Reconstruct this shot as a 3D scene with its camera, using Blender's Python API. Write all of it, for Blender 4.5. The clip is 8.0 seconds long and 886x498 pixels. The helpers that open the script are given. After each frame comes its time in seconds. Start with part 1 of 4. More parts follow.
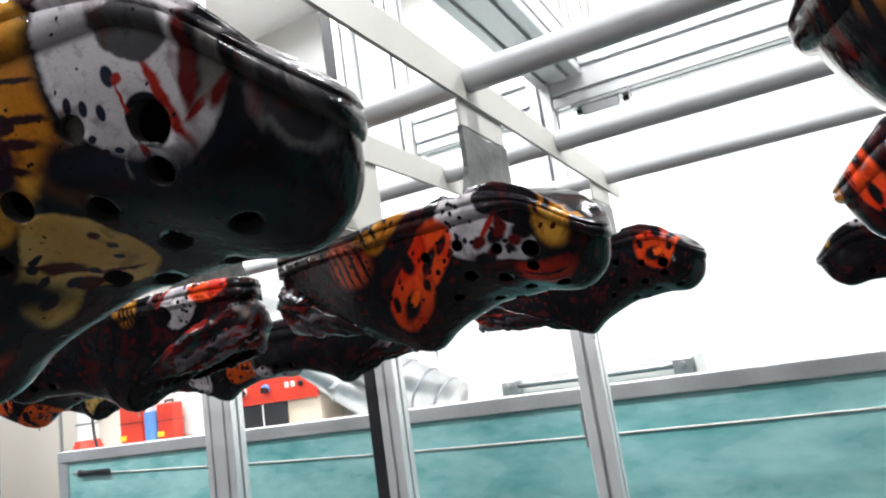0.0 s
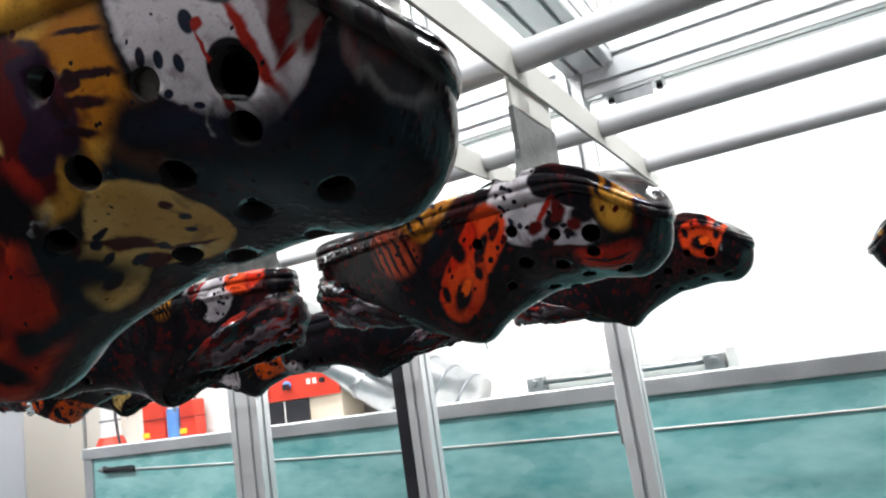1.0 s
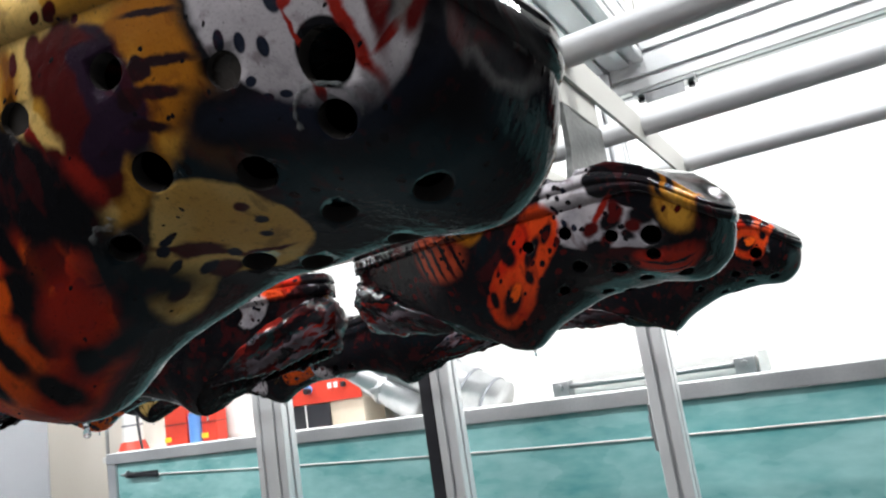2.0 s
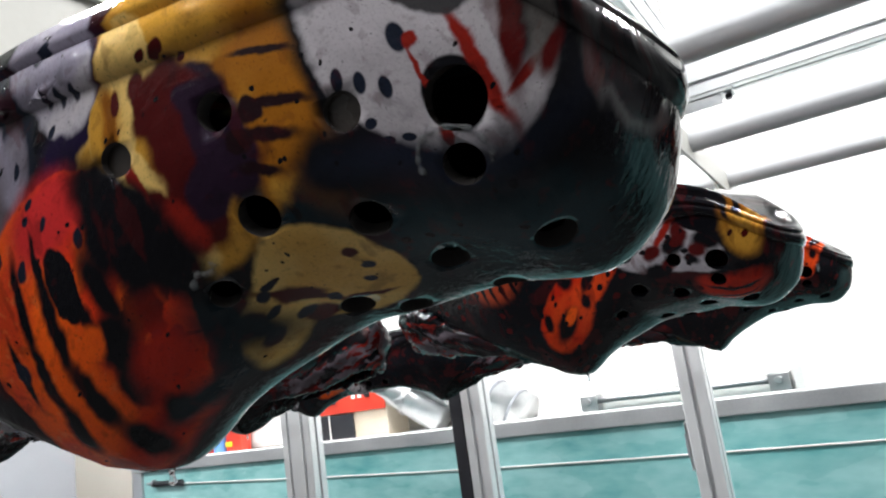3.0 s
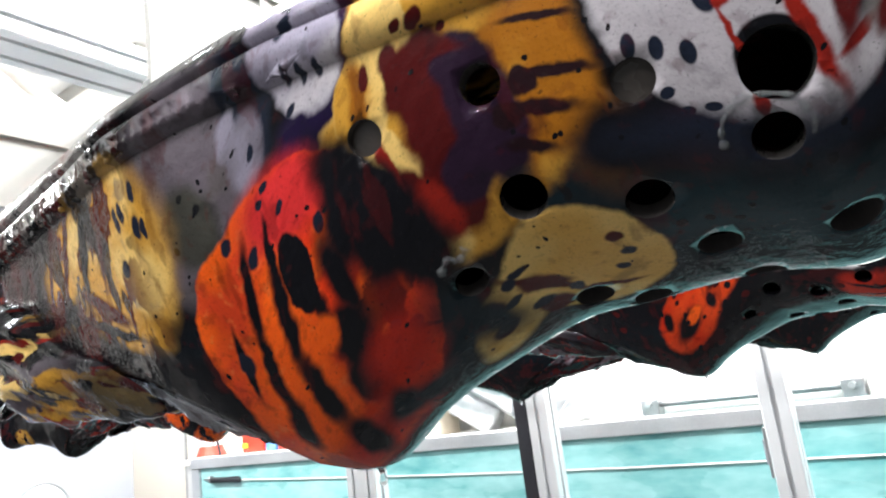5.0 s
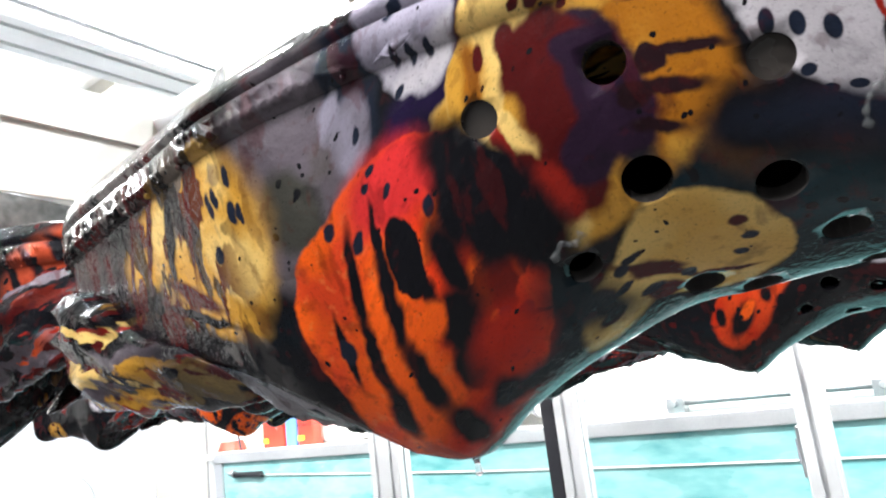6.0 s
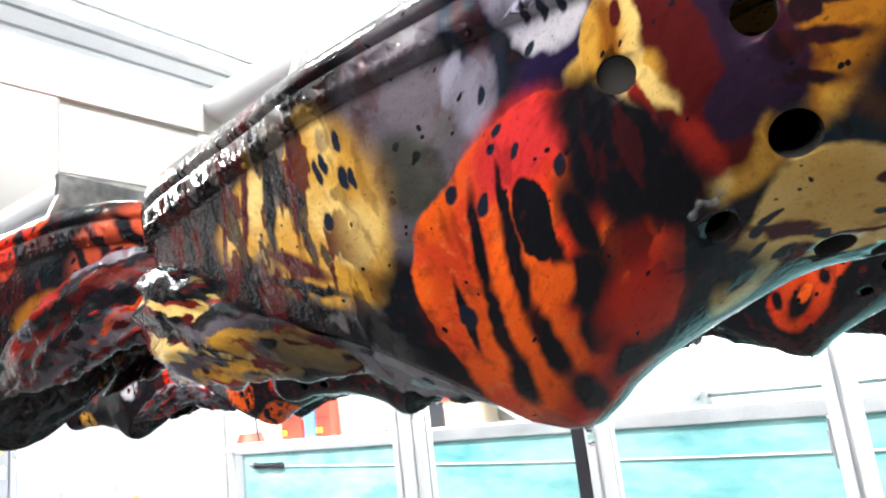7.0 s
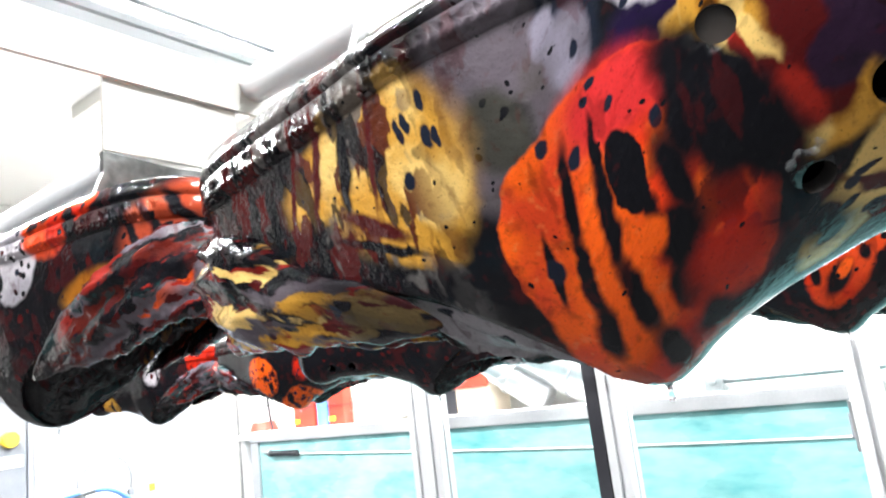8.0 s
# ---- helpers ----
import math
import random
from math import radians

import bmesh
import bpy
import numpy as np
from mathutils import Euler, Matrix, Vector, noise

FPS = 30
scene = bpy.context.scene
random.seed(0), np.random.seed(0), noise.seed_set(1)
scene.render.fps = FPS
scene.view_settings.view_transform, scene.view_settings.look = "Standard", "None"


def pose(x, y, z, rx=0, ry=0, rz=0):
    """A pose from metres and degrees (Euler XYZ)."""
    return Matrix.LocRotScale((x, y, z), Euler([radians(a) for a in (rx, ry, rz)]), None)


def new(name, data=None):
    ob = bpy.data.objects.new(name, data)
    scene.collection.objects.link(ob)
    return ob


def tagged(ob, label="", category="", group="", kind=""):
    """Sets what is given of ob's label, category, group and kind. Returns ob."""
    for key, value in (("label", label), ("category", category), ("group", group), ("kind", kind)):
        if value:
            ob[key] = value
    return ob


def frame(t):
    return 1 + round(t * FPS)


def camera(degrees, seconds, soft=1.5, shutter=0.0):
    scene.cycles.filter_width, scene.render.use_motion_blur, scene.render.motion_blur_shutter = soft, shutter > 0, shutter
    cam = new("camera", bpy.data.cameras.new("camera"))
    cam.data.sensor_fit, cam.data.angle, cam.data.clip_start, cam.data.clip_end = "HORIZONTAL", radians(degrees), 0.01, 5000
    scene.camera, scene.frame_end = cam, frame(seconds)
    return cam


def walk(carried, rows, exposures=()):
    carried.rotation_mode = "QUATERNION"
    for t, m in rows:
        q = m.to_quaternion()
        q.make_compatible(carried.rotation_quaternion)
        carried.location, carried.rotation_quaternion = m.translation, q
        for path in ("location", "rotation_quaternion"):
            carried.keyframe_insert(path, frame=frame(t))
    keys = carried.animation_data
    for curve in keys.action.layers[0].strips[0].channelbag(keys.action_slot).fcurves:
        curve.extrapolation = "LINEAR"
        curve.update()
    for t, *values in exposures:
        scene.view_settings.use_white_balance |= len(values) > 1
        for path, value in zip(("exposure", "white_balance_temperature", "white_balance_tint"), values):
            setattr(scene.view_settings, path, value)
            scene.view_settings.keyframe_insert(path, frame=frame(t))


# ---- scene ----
cam = camera(64.9, 8.0, soft=2.2)
METRES, EYE, TILT, LEAN, TURN = 0.21, 1.1, 0.0, 0.0, 26.5
ROWS = [
    (0.0, 0.0, 0.0, 0.0, 1.46, 10.04, 8.3),
    (0.5, -0.0642, 0.0521, 0.0063, 1.98, 10.02, 8.17),
    (1.0, -0.1268, 0.1102, 0.0019, 2.78, 10.01, 8.4),
    (2.5, -0.2779, 0.2259, 0.0705, 4.87, 10.81, 8.36),
    (3.0, -0.334, 0.2272, 0.1017, 5.67, 11.38, 8.01),
    (3.5, -0.3969, 0.2328, 0.1105, 6.46, 11.56, 7.92),
    (4.0, -0.4521, 0.2441, 0.123, 7.47, 11.76, 7.61),
    (4.5, -0.5148, 0.2525, 0.1257, 8.23, 11.89, 7.39),
    (6.0, -0.6687, 0.2594, 0.1291, 10.2, 11.87, 6.85),
    (6.5, -0.7332, 0.2581, 0.123, 10.72, 11.83, 6.64),
    (7.0, -0.7929, 0.2562, 0.1129, 11.21, 11.51, 6.76),
    (7.5, -0.8447, 0.2456, 0.1007, 11.61, 11.1, 6.75),
    (8.0, -0.8844, 0.2409, 0.0852, 11.9, 10.8, 6.94),
]
walk(cam, [(t, pose(0, 0, EYE, TILT, LEAN, TURN) @ pose(METRES * x, METRES * y, METRES * z, 90 + pitch, roll, yaw)) for t, x, y, z, yaw, pitch, roll in ROWS],
     exposures=[(0.0, 0.0), (2.5, -0.05), (3.5, 0.45), (4.5, 0.85), (6.0, 1.4), (8.0, 1.58)])

# ---- world and light ----
world = bpy.data.worlds.new("world")
scene.world = world
world.use_nodes = True
world.node_tree.nodes["Background"].inputs[0].default_value = (0.9, 0.95, 1.0, 1)
world.node_tree.nodes["Background"].inputs[1].default_value = 0.3


def ceiling_lamp(x, y, z, sx, sy, watts, tint=(0.97, 0.985, 1.0)):
    data = bpy.data.lights.new("lamp", "AREA")
    data.shape, data.size, data.size_y, data.energy, data.color = "RECTANGLE", sx, sy, watts, tint
    ob = new("lamp", data)
    ob.matrix_world = pose(x, y, z)
    return ob


LAMP_ROWS = [(x, y) for x in (-3.6, -1.2, 1.2) for y in (0.3, 1.9)]
for lx, ly in LAMP_ROWS:
    ceiling_lamp(lx, ly, 2.9, 1.2, 0.16, 66)
SPOT_ROWS = [(-2.4 + 0.7 * k, y) for k in range(5) for y in (-1.2, -2.5)]
for lx, ly in SPOT_ROWS:
    ceiling_lamp(lx, ly, 2.9, 0.04, 0.04, 10.5)


# ---- materials ----
def material(name):
    m = bpy.data.materials.new(name)
    m.use_nodes = True
    return m, m.node_tree.nodes, m.node_tree.links, m.node_tree.nodes["Principled BSDF"]


def rgb(c):
    return (c[0], c[1], c[2], 1)


def surface(name, a, b, rough=0.5, metal=0.0, scale=8.0, fine=120.0, bump=0.05, coat=0.0, spread=0.1, stretch=(1, 1, 1)):
    """Two colours mixed at two scales, uneven gloss and a fine relief."""
    m, n, l, p = material(name)
    tc = n.new("ShaderNodeTexCoord")
    mp = n.new("ShaderNodeMapping")
    mp.inputs["Scale"].default_value = stretch
    l.new(tc.outputs["Object"], mp.inputs[0])
    big, small = n.new("ShaderNodeTexNoise"), n.new("ShaderNodeTexNoise")
    big.inputs["Scale"].default_value, big.inputs["Detail"].default_value = scale, 4
    small.inputs["Scale"].default_value, small.inputs["Detail"].default_value = fine, 3
    l.new(mp.outputs[0], big.inputs[0])
    l.new(mp.outputs[0], small.inputs[0])
    add = n.new("ShaderNodeMath")
    add.operation = "MULTIPLY_ADD"
    l.new(small.outputs[0], add.inputs[0])
    add.inputs[1].default_value = 0.4
    l.new(big.outputs[0], add.inputs[2])
    ramp = n.new("ShaderNodeMapRange")
    ramp.inputs[1].default_value, ramp.inputs[2].default_value = 0.4, 1.0
    l.new(add.outputs[0], ramp.inputs[0])
    mix = n.new("ShaderNodeMix")
    mix.data_type = "RGBA"
    mix.inputs[6].default_value, mix.inputs[7].default_value = rgb(a), rgb(b)
    l.new(ramp.outputs[0], mix.inputs[0])
    l.new(mix.outputs[2], p.inputs["Base Color"])
    r = n.new("ShaderNodeMapRange")
    r.inputs[3].default_value, r.inputs[4].default_value = max(0.02, rough - spread), min(1, rough + spread)
    l.new(big.outputs[0], r.inputs[0])
    l.new(r.outputs[0], p.inputs["Roughness"])
    p.inputs["Metallic"].default_value = metal
    p.inputs["Coat Weight"].default_value = coat
    bp = n.new("ShaderNodeBump")
    bp.inputs["Strength"].default_value, bp.inputs["Distance"].default_value = bump, 0.002
    l.new(small.outputs[0], bp.inputs["Height"])
    l.new(bp.outputs[0], p.inputs["Normal"])
    return m


ALU = surface("brushed_aluminium", (0.72, 0.73, 0.74), (0.82, 0.83, 0.84), 0.42, 0.6, 3, 300, 0.05, stretch=(1, 1, 0.05))
BLACK = surface("black_plastic", (0.012, 0.012, 0.015), (0.025, 0.025, 0.03), 0.4)
GALV = surface("galvanised_sheet", (0.36, 0.37, 0.38), (0.52, 0.53, 0.54), 0.35, 0.85, 20, 200, 0.05)
RIM = surface("rim_sheet", (0.52, 0.54, 0.56), (0.72, 0.73, 0.74), 0.38, 0.7, 6, 200, 0.08)
WHITE = surface("white_powder_coat", (0.50, 0.49, 0.45), (0.56, 0.55, 0.51), 0.42, 0.0, 10, 300, 0.03)
TUBE = surface("white_tube_coat", (0.66, 0.67, 0.69), (0.74, 0.75, 0.77), 0.35, 0.0, 10, 300, 0.03)
WALL = surface("white_wall_paint", (0.78, 0.77, 0.74), (0.83, 0.82, 0.8), 0.7, 0.0, 2, 90, 0.1)
# near-black tone for walls out of view, keeps reflections on the clogs dark
DIM = surface("unseen_dark_wall", (0.035, 0.035, 0.037), (0.055, 0.055, 0.057), 0.7, 0.0, 2, 90, 0.1)
CREAM = surface("cream_panel", (0.72, 0.66, 0.58), (0.77, 0.72, 0.65), 0.5, 0.0, 2, 120, 0.05)
CEIL = surface("ceiling_paint", (0.8, 0.79, 0.76), (0.85, 0.84, 0.82), 0.8, 0.0, 2, 60, 0.1)
# floor out of view; shade under the racks is put into its near-black colour
FLOOR = surface("unseen_dark_floor", (0.02, 0.02, 0.021), (0.042, 0.042, 0.042), 0.45, 0.0, 2, 40, 0.1)
TEAL = surface("teal_tank_wall", (0.06, 0.27, 0.27), (0.38, 0.64, 0.63), 0.28, 0.0, 4.5, 22, 0.05, coat=0.3, stretch=(0.7, 1, 1.8))
RED = surface("red_enamel", (0.55, 0.035, 0.02), (0.68, 0.06, 0.03), 0.4, 0.0, 12, 150, 0.04)
GREY = surface("grey_cabinet_enamel", (0.33, 0.345, 0.37), (0.38, 0.395, 0.42), 0.4, 0.0, 4, 150, 0.03)
DGREY = surface("dark_grey_enamel", (0.16, 0.17, 0.19), (0.22, 0.23, 0.25), 0.45)
BLUE = surface("blue_plastic", (0.1, 0.25, 0.6), (0.15, 0.32, 0.68), 0.3)
YELLOW = surface("yellow_plastic", (0.8, 0.5, 0.02), (0.85, 0.58, 0.05), 0.35)
OFFWHITE = surface("offwhite_plastic", (0.72, 0.71, 0.68), (0.8, 0.79, 0.77), 0.35)
TAN = surface("cardboard_tan", (0.5, 0.42, 0.32), (0.58, 0.5, 0.4), 0.7)
PAINTED = surface("print_stained_steel", (0.008, 0.011, 0.012), (0.12, 0.125, 0.12), 0.35, 0.1, 90, 240, 0.2)


# ---- mesh helpers ----
def part(name, bm, mat, parent=None, label="", smooth=False):
    me = bpy.data.meshes.new(name)
    bm.normal_update()
    bm.to_mesh(me)
    bm.free()
    for m in (mat if isinstance(mat, (list, tuple)) else [mat]):
        me.materials.append(m)
    if smooth:
        me.shade_smooth()
    ob = new(name, me)
    ob.parent = parent
    if label:
        ob["label"] = label
    return ob


def empty(name, at, label, category, group="", kind=""):
    ob = new(name)
    ob.empty_display_size = 0.05
    ob.location = at
    return tagged(ob, label, category, group, kind)


def box(lo, hi, bevel=0.0, bm=None):
    bm = bm or bmesh.new()
    lo, hi = Vector(lo), Vector(hi)
    made = bmesh.ops.create_cube(bm, size=1, matrix=Matrix.LocRotScale((lo + hi) / 2, None, hi - lo))
    if bevel:
        es = {e for v in made["verts"] for e in v.link_edges}
        bmesh.ops.bevel(bm, geom=list(es), offset=bevel, segments=2, affect="EDGES", profile=0.5)
    return bm


def rod(a, b, r, seg=20, bm=None, bevel=0.0, r2=None):
    bm = bm or bmesh.new()
    a, b = Vector(a), Vector(b)
    m = Matrix.Translation((a + b) / 2) @ (b - a).to_track_quat("Z", "Y").to_matrix().to_4x4()
    made = bmesh.ops.create_cone(bm, cap_ends=True, segments=seg, radius1=r, radius2=r if r2 is None else r2, depth=(b - a).length, matrix=m)
    if bevel:
        es = [e for e in {e for v in made["verts"] for e in v.link_edges} if any(len(f.verts) > 4 for f in e.link_faces)]
        bmesh.ops.bevel(bm, geom=es, offset=bevel, segments=2, affect="EDGES", profile=0.5)
    return bm


def profile_bar(name, length, wide, deep, slots_front, parent, mat=ALU):
    """An aluminium T-slot bar along its own z: an outline with undercut slots on each face, drawn out."""
    def side(w, count):
        pts, pitch = [], w / count
        for k in range(count):
            c = pitch * (k + 0.5)
            pts += [(c - 0.0042, 0), (c - 0.0042, 0.003), (c - 0.008, 0.003), (c - 0.008, 0.009), (c + 0.008, 0.009), (c + 0.008, 0.003), (c + 0.0042, 0.003), (c + 0.0042, 0)]
        return pts
    out, sd = [], max(1, round(deep / 0.045))
    r = 0.002
    for px, pd in [(r, 0)] + side(wide, slots_front) + [(wide - r, 0)]:
        out.append((px, pd))
    for px, pd in [(r, 0)] + side(deep, sd) + [(deep - r, 0)]:
        out.append((wide - pd, px))
    for px, pd in [(r, 0)] + side(wide, slots_front) + [(wide - r, 0)]:
        out.append((wide - px, deep - pd))
    for px, pd in [(r, 0)] + side(deep, sd) + [(deep - r, 0)]:
        out.append((pd, deep - px))
    bm = bmesh.new()
    f = bm.faces.new([bm.verts.new((x, y, 0)) for x, y in out])
    ex = bmesh.ops.extrude_face_region(bm, geom=[f])
    bmesh.ops.translate(bm, vec=(0, 0, length), verts=[v for v in ex["geom"] if isinstance(v, bmesh.types.BMVert)])
    bmesh.ops.recalc_face_normals(bm, faces=bm.faces)
    return part(name, bm, mat, parent)


# ---- room ----
def slab(name, lo, hi, mat, label, category):
    ob = part(name, box(lo, hi), mat)
    return tagged(ob, label, category, kind="structure")


X0, X1, Y0, Y1, ZC = -6.4, 3.2, -3.2, 2.75, 3.0
slab("floor", (X0, Y0, -0.1), (X1, Y1, 0), FLOOR, "unseen concrete workshop floor, kept near-black to darken reflections", "floor")
slab("ceiling", (X0, Y0, ZC), (X1, Y1, ZC + 0.1), CEIL, "white painted workshop ceiling", "ceiling")
slab("wall_north", (X0, Y1, 0), (X1, Y1 + 0.12, ZC), WALL, "bright white painted workshop wall", "wall")
# south and east walls are unseen; their darkness only shapes the reflected light
slab("wall_south", (X0, Y0 - 0.12, 0), (X1, Y0, ZC), DIM, "unseen workshop wall, kept near-black to darken reflections", "wall")
slab("wall_west", (X0 - 0.12, Y0, 0), (X0, Y1, ZC), WALL, "plain white painted workshop wall", "wall")
slab("wall_east", (X1, Y0, 0), (X1 + 0.12, Y1, ZC), DIM, "unseen workshop wall, kept near-black to darken reflections", "wall")

# ---- dipping tank ----
TY = 1.66
tank = empty("dipping_tank", (-0.8, TY, 0), "long dipping tank with teal sides and aluminium rim", "tank")
LO = Vector((-0.8, TY, 0))


def tp(name, lo, hi, mat, bevel=0.002, label=""):
    return part(name, box(Vector(lo) - LO, Vector(hi) - LO, bevel), mat, tank, label)


tp("rim", (-2.51, TY - 0.004, 0.978), (1.6, TY + 0.05, 1.016), RIM, 0.003, "dull aluminium rim")
tp("rim", (-2.51, TY + 0.052, 0.89), (-2.46, 2.36, 0.928), RIM, 0.003)
tp("rim", (-2.458, 2.312, 0.89), (1.6, 2.36, 0.928), RIM, 0.003)
tp("corner_post", (-2.51, TY, 0), (-2.465, TY + 0.045, 0.976), RIM)
tp("side_panel", (-2.463, TY + 0.008, 0.1), (1.6, TY + 0.03, 0.976), TEAL, 0.002, "mottled teal panel")
tp("end_panel", (-2.505, TY + 0.047, 0.1), (-2.48, 2.31, 0.888), TEAL)
tp("back_panel", (-2.463, 2.33, 0.1), (1.6, 2.35, 0.888), TEAL)

# ---- frame ----
frame_thing = empty("drying_frame", (-0.35, 1.15, 0), "aluminium T-slot profile frame over the tank", "frame")
FO = Vector((-0.35, 1.15, 0))


def bar(name, m, length, wide=0.045, deep=0.045, slots=1):
    ob = profile_bar(name, length, wide, deep, slots, frame_thing)
    ob.matrix_basis = Matrix.Translation(-FO) @ m
    return ob


bar("post", pose(-0.392, 1.25, 0), 2.05)
bar("post", pose(-0.826, 1.25, 0), 2.4)
bar("post", pose(-1.331, 1.25, 0), 2.4, 0.09, 0.045, 2)
bar("post", pose(-0.709, 1.262, 1.535), 0.9)
part("cable_duct", box(Vector((-0.856, 1.252, 0)) - FO, Vector((-0.828, 1.292, 2.4)) - FO, 0.002), BLACK, frame_thing, "black cable duct")
bar("beam", pose(-0.346, 1.254, 1.65, 0, 90, 0), 1.74, 0.09, 0.045, 2)
bar("beam", pose(-0.658, 1.267, 1.65, 0, 90, 0), 0.26, 0.09, 0.045, 2)
bar("beam", pose(-0.371, 1.249, 1.609, 90, 0, 0), 2.6, 0.09, 0.09, 2)
bar("beam", pose(-1.085, 1.249, 1.644, 90, 0, 0), 2.6, 0.09, 0.045, 2)

# ---- hanging racks ----
def rack(px, y0, y1, z0, z1, tabs, stain=1.283, tab_z=1.215):
    th = empty("hanging_rack", (px, y1, z0), "white flat steel hanger bar with stained shoe tabs", "rack", "shoe hanger bars")
    o = Vector((px, y1, z0))
    bm = bmesh.new()
    vs = [(y0, z0), (y1 - 0.012, z0), (y1, z0 + 0.008), (y1, z0 + 0.014), (y1 - 0.03, z1), (y0, z1)]
    f = bm.faces.new([bm.verts.new((-0.0015, y - o.y, z - o.z)) for y, z in vs])
    ex = bmesh.ops.extrude_face_region(bm, geom=[f])
    bmesh.ops.translate(bm, vec=(0.003, 0, 0), verts=[v for v in ex["geom"] if isinstance(v, bmesh.types.BMVert)])
    bmesh.ops.recalc_face_normals(bm, faces=bm.faces)
    part("bar", bm, WHITE, th)
    for ty in tabs:
        w = 0.043 if ty > 0.17 else 0.027
        part("tab", box(Vector((px - 0.0045, ty - w, stain)) - o, Vector((px - 0.0017, ty + w, z0 + 0.02)) - o, 0.0005), WHITE, th)
        bm = bmesh.new()
        vs = [(-w - 0.016, tab_z), (-w - 0.010, tab_z + 0.012), (-w - 0.001, tab_z + 0.034), (-w - 0.001, stain - 0.001), (0, stain - 0.004), (w + 0.001, stain - 0.001), (w + 0.001, tab_z + 0.034), (w + 0.010, tab_z + 0.012), (w + 0.016, tab_z)]
        f = bm.faces.new([bm.verts.new((-0.005, ty + y - o.y, z - o.z)) for y, z in vs])
        ex = bmesh.ops.extrude_face_region(bm, geom=[f])
        bmesh.ops.translate(bm, vec=(0.004, 0, 0), verts=[v for v in ex["geom"] if isinstance(v, bmesh.types.BMVert)])
        bmesh.ops.recalc_face_normals(bm, faces=bm.faces)
        part("stained_tab", bm, PAINTED, th, "tab end stained by dipped print film")
    return th


ROW_Y = (0.143, 0.50, 0.87)
rack(-0.20, -0.6, 0.985, 1.304, 1.332, [y + 0.01 for y in ROW_Y])
rack(-0.335, -0.6, 0.985, 1.304, 1.332, [y + 0.015 for y in ROW_Y], 1.236)
rack(-0.54, -0.6, 0.985, 1.304, 1.332, [y + 0.04 for y in ROW_Y], 1.262)
rack(0.14, -0.6, 1.05, 1.304, 1.332, (0.215, 0.46, 0.97))
rack(-1.0, 0.3, 1.1, 1.304, 1.332, (0.60, 0.95))
rack(-1.25, 0.3, 1.1, 1.304, 1.332, (0.60, 0.95))

for ty in (-0.25, 0.24, 0.487, 0.711, 0.918):
    th = empty("rack_tube", (0, ty, 1.325), "round white-coated tube carrying the hanger bars", "tube", "rack tubes")
    part("tube", rod((-1.6, 0, 0), (1.2, 0, 0), 0.0115, 32), TUBE, th, smooth=True)
    for ex in (-1.604, 1.204):
        part("end_cap", rod((ex - 0.004, 0, 0), (ex + 0.004, 0, 0), 0.0122, 20, bevel=0.001), BLACK, th)

# ---- clogs ----
def curve(xs, ys):
    """A smooth curve through stations (monotone cubic)."""
    xs, ys = np.array(xs, float), np.array(ys, float)
    h, d = np.diff(xs), np.diff(ys) / np.diff(xs)
    m = np.zeros(len(xs))
    m[0], m[-1] = d[0], d[-1]
    for i in range(1, len(xs) - 1):
        m[i] = 0 if d[i - 1] * d[i] <= 0 else 2 * d[i - 1] * d[i] / (d[i - 1] + d[i])

    def at(x):
        i = int(np.clip(np.searchsorted(xs, x) - 1, 0, len(h) - 1))
        t = min(max((x - xs[i]) / h[i], 0), 1)
        return float(ys[i] * (2 * t ** 3 - 3 * t ** 2 + 1) + m[i] * h[i] * (t ** 3 - 2 * t ** 2 + t) + ys[i + 1] * (3 * t ** 2 - 2 * t ** 3) + m[i + 1] * h[i] * (t ** 3 - t ** 2))
    return at


LEN, TONGUE = 0.316, 0.166
half_width = curve((0, 0.004, 0.012, 0.03, 0.06, 0.10, 0.14, 0.18, 0.225, 0.262, 0.289, 0.305, 0.313, LEN), (0.002, 0.013, 0.022, 0.031, 0.036, 0.0419, 0.0479, 0.046, 0.0411, 0.0382, 0.0378, 0.0286, 0.0145, 0.002))
crown = curve((0, 0.05, 0.10, TONGUE, 0.180, 0.20, 0.228, 0.26, 0.284, 0.302, 0.311, LEN), (0.10, 0.106, 0.1117, 0.1147, 0.1054, 0.0943, 0.0821, 0.0809, 0.0844, 0.0763, 0.0636, 0.0525))
mouth = curve((0, 0.03, 0.07, 0.12, 0.15, TONGUE), (27, 28, 33, 43, 60, 90))
underside = curve((0, 0.03, 0.08, 0.14, 0.205, 0.252, 0.288, LEN), (0.004, 0.004, 0.006, 0.010, 0.006, 0.006, 0.018, 0.044))
boxy = curve((0, TONGUE, 0.24, LEN), (0.0, 0.0, 1.0, 1.0))


def across(x):
    return 0.948 - 0.408 * boxy(x)


def upward(x):
    return 1.036 - 0.344 * boxy(x)


def drift(x):
    """The foot's middle line, curving inwards to the toe."""
    return -0.0298 * (max(x - 0.12, 0) / 0.2) ** 2


def skew(x, y):
    """How much deeper the toe is towards its inner side, by the distance from the middle line."""
    return 0.349 * boxy(x) * y


def seam(x):
    return max(0.018, underside(x) + 0.008)


def section(x, a, inset=0.0):
    w, h = max(half_width(x) - inset, 0.0006), crown(x) - inset
    return w * abs(math.cos(a)) ** across(x), seam(x) + (h - seam(x)) * abs(math.sin(a)) ** upward(x)


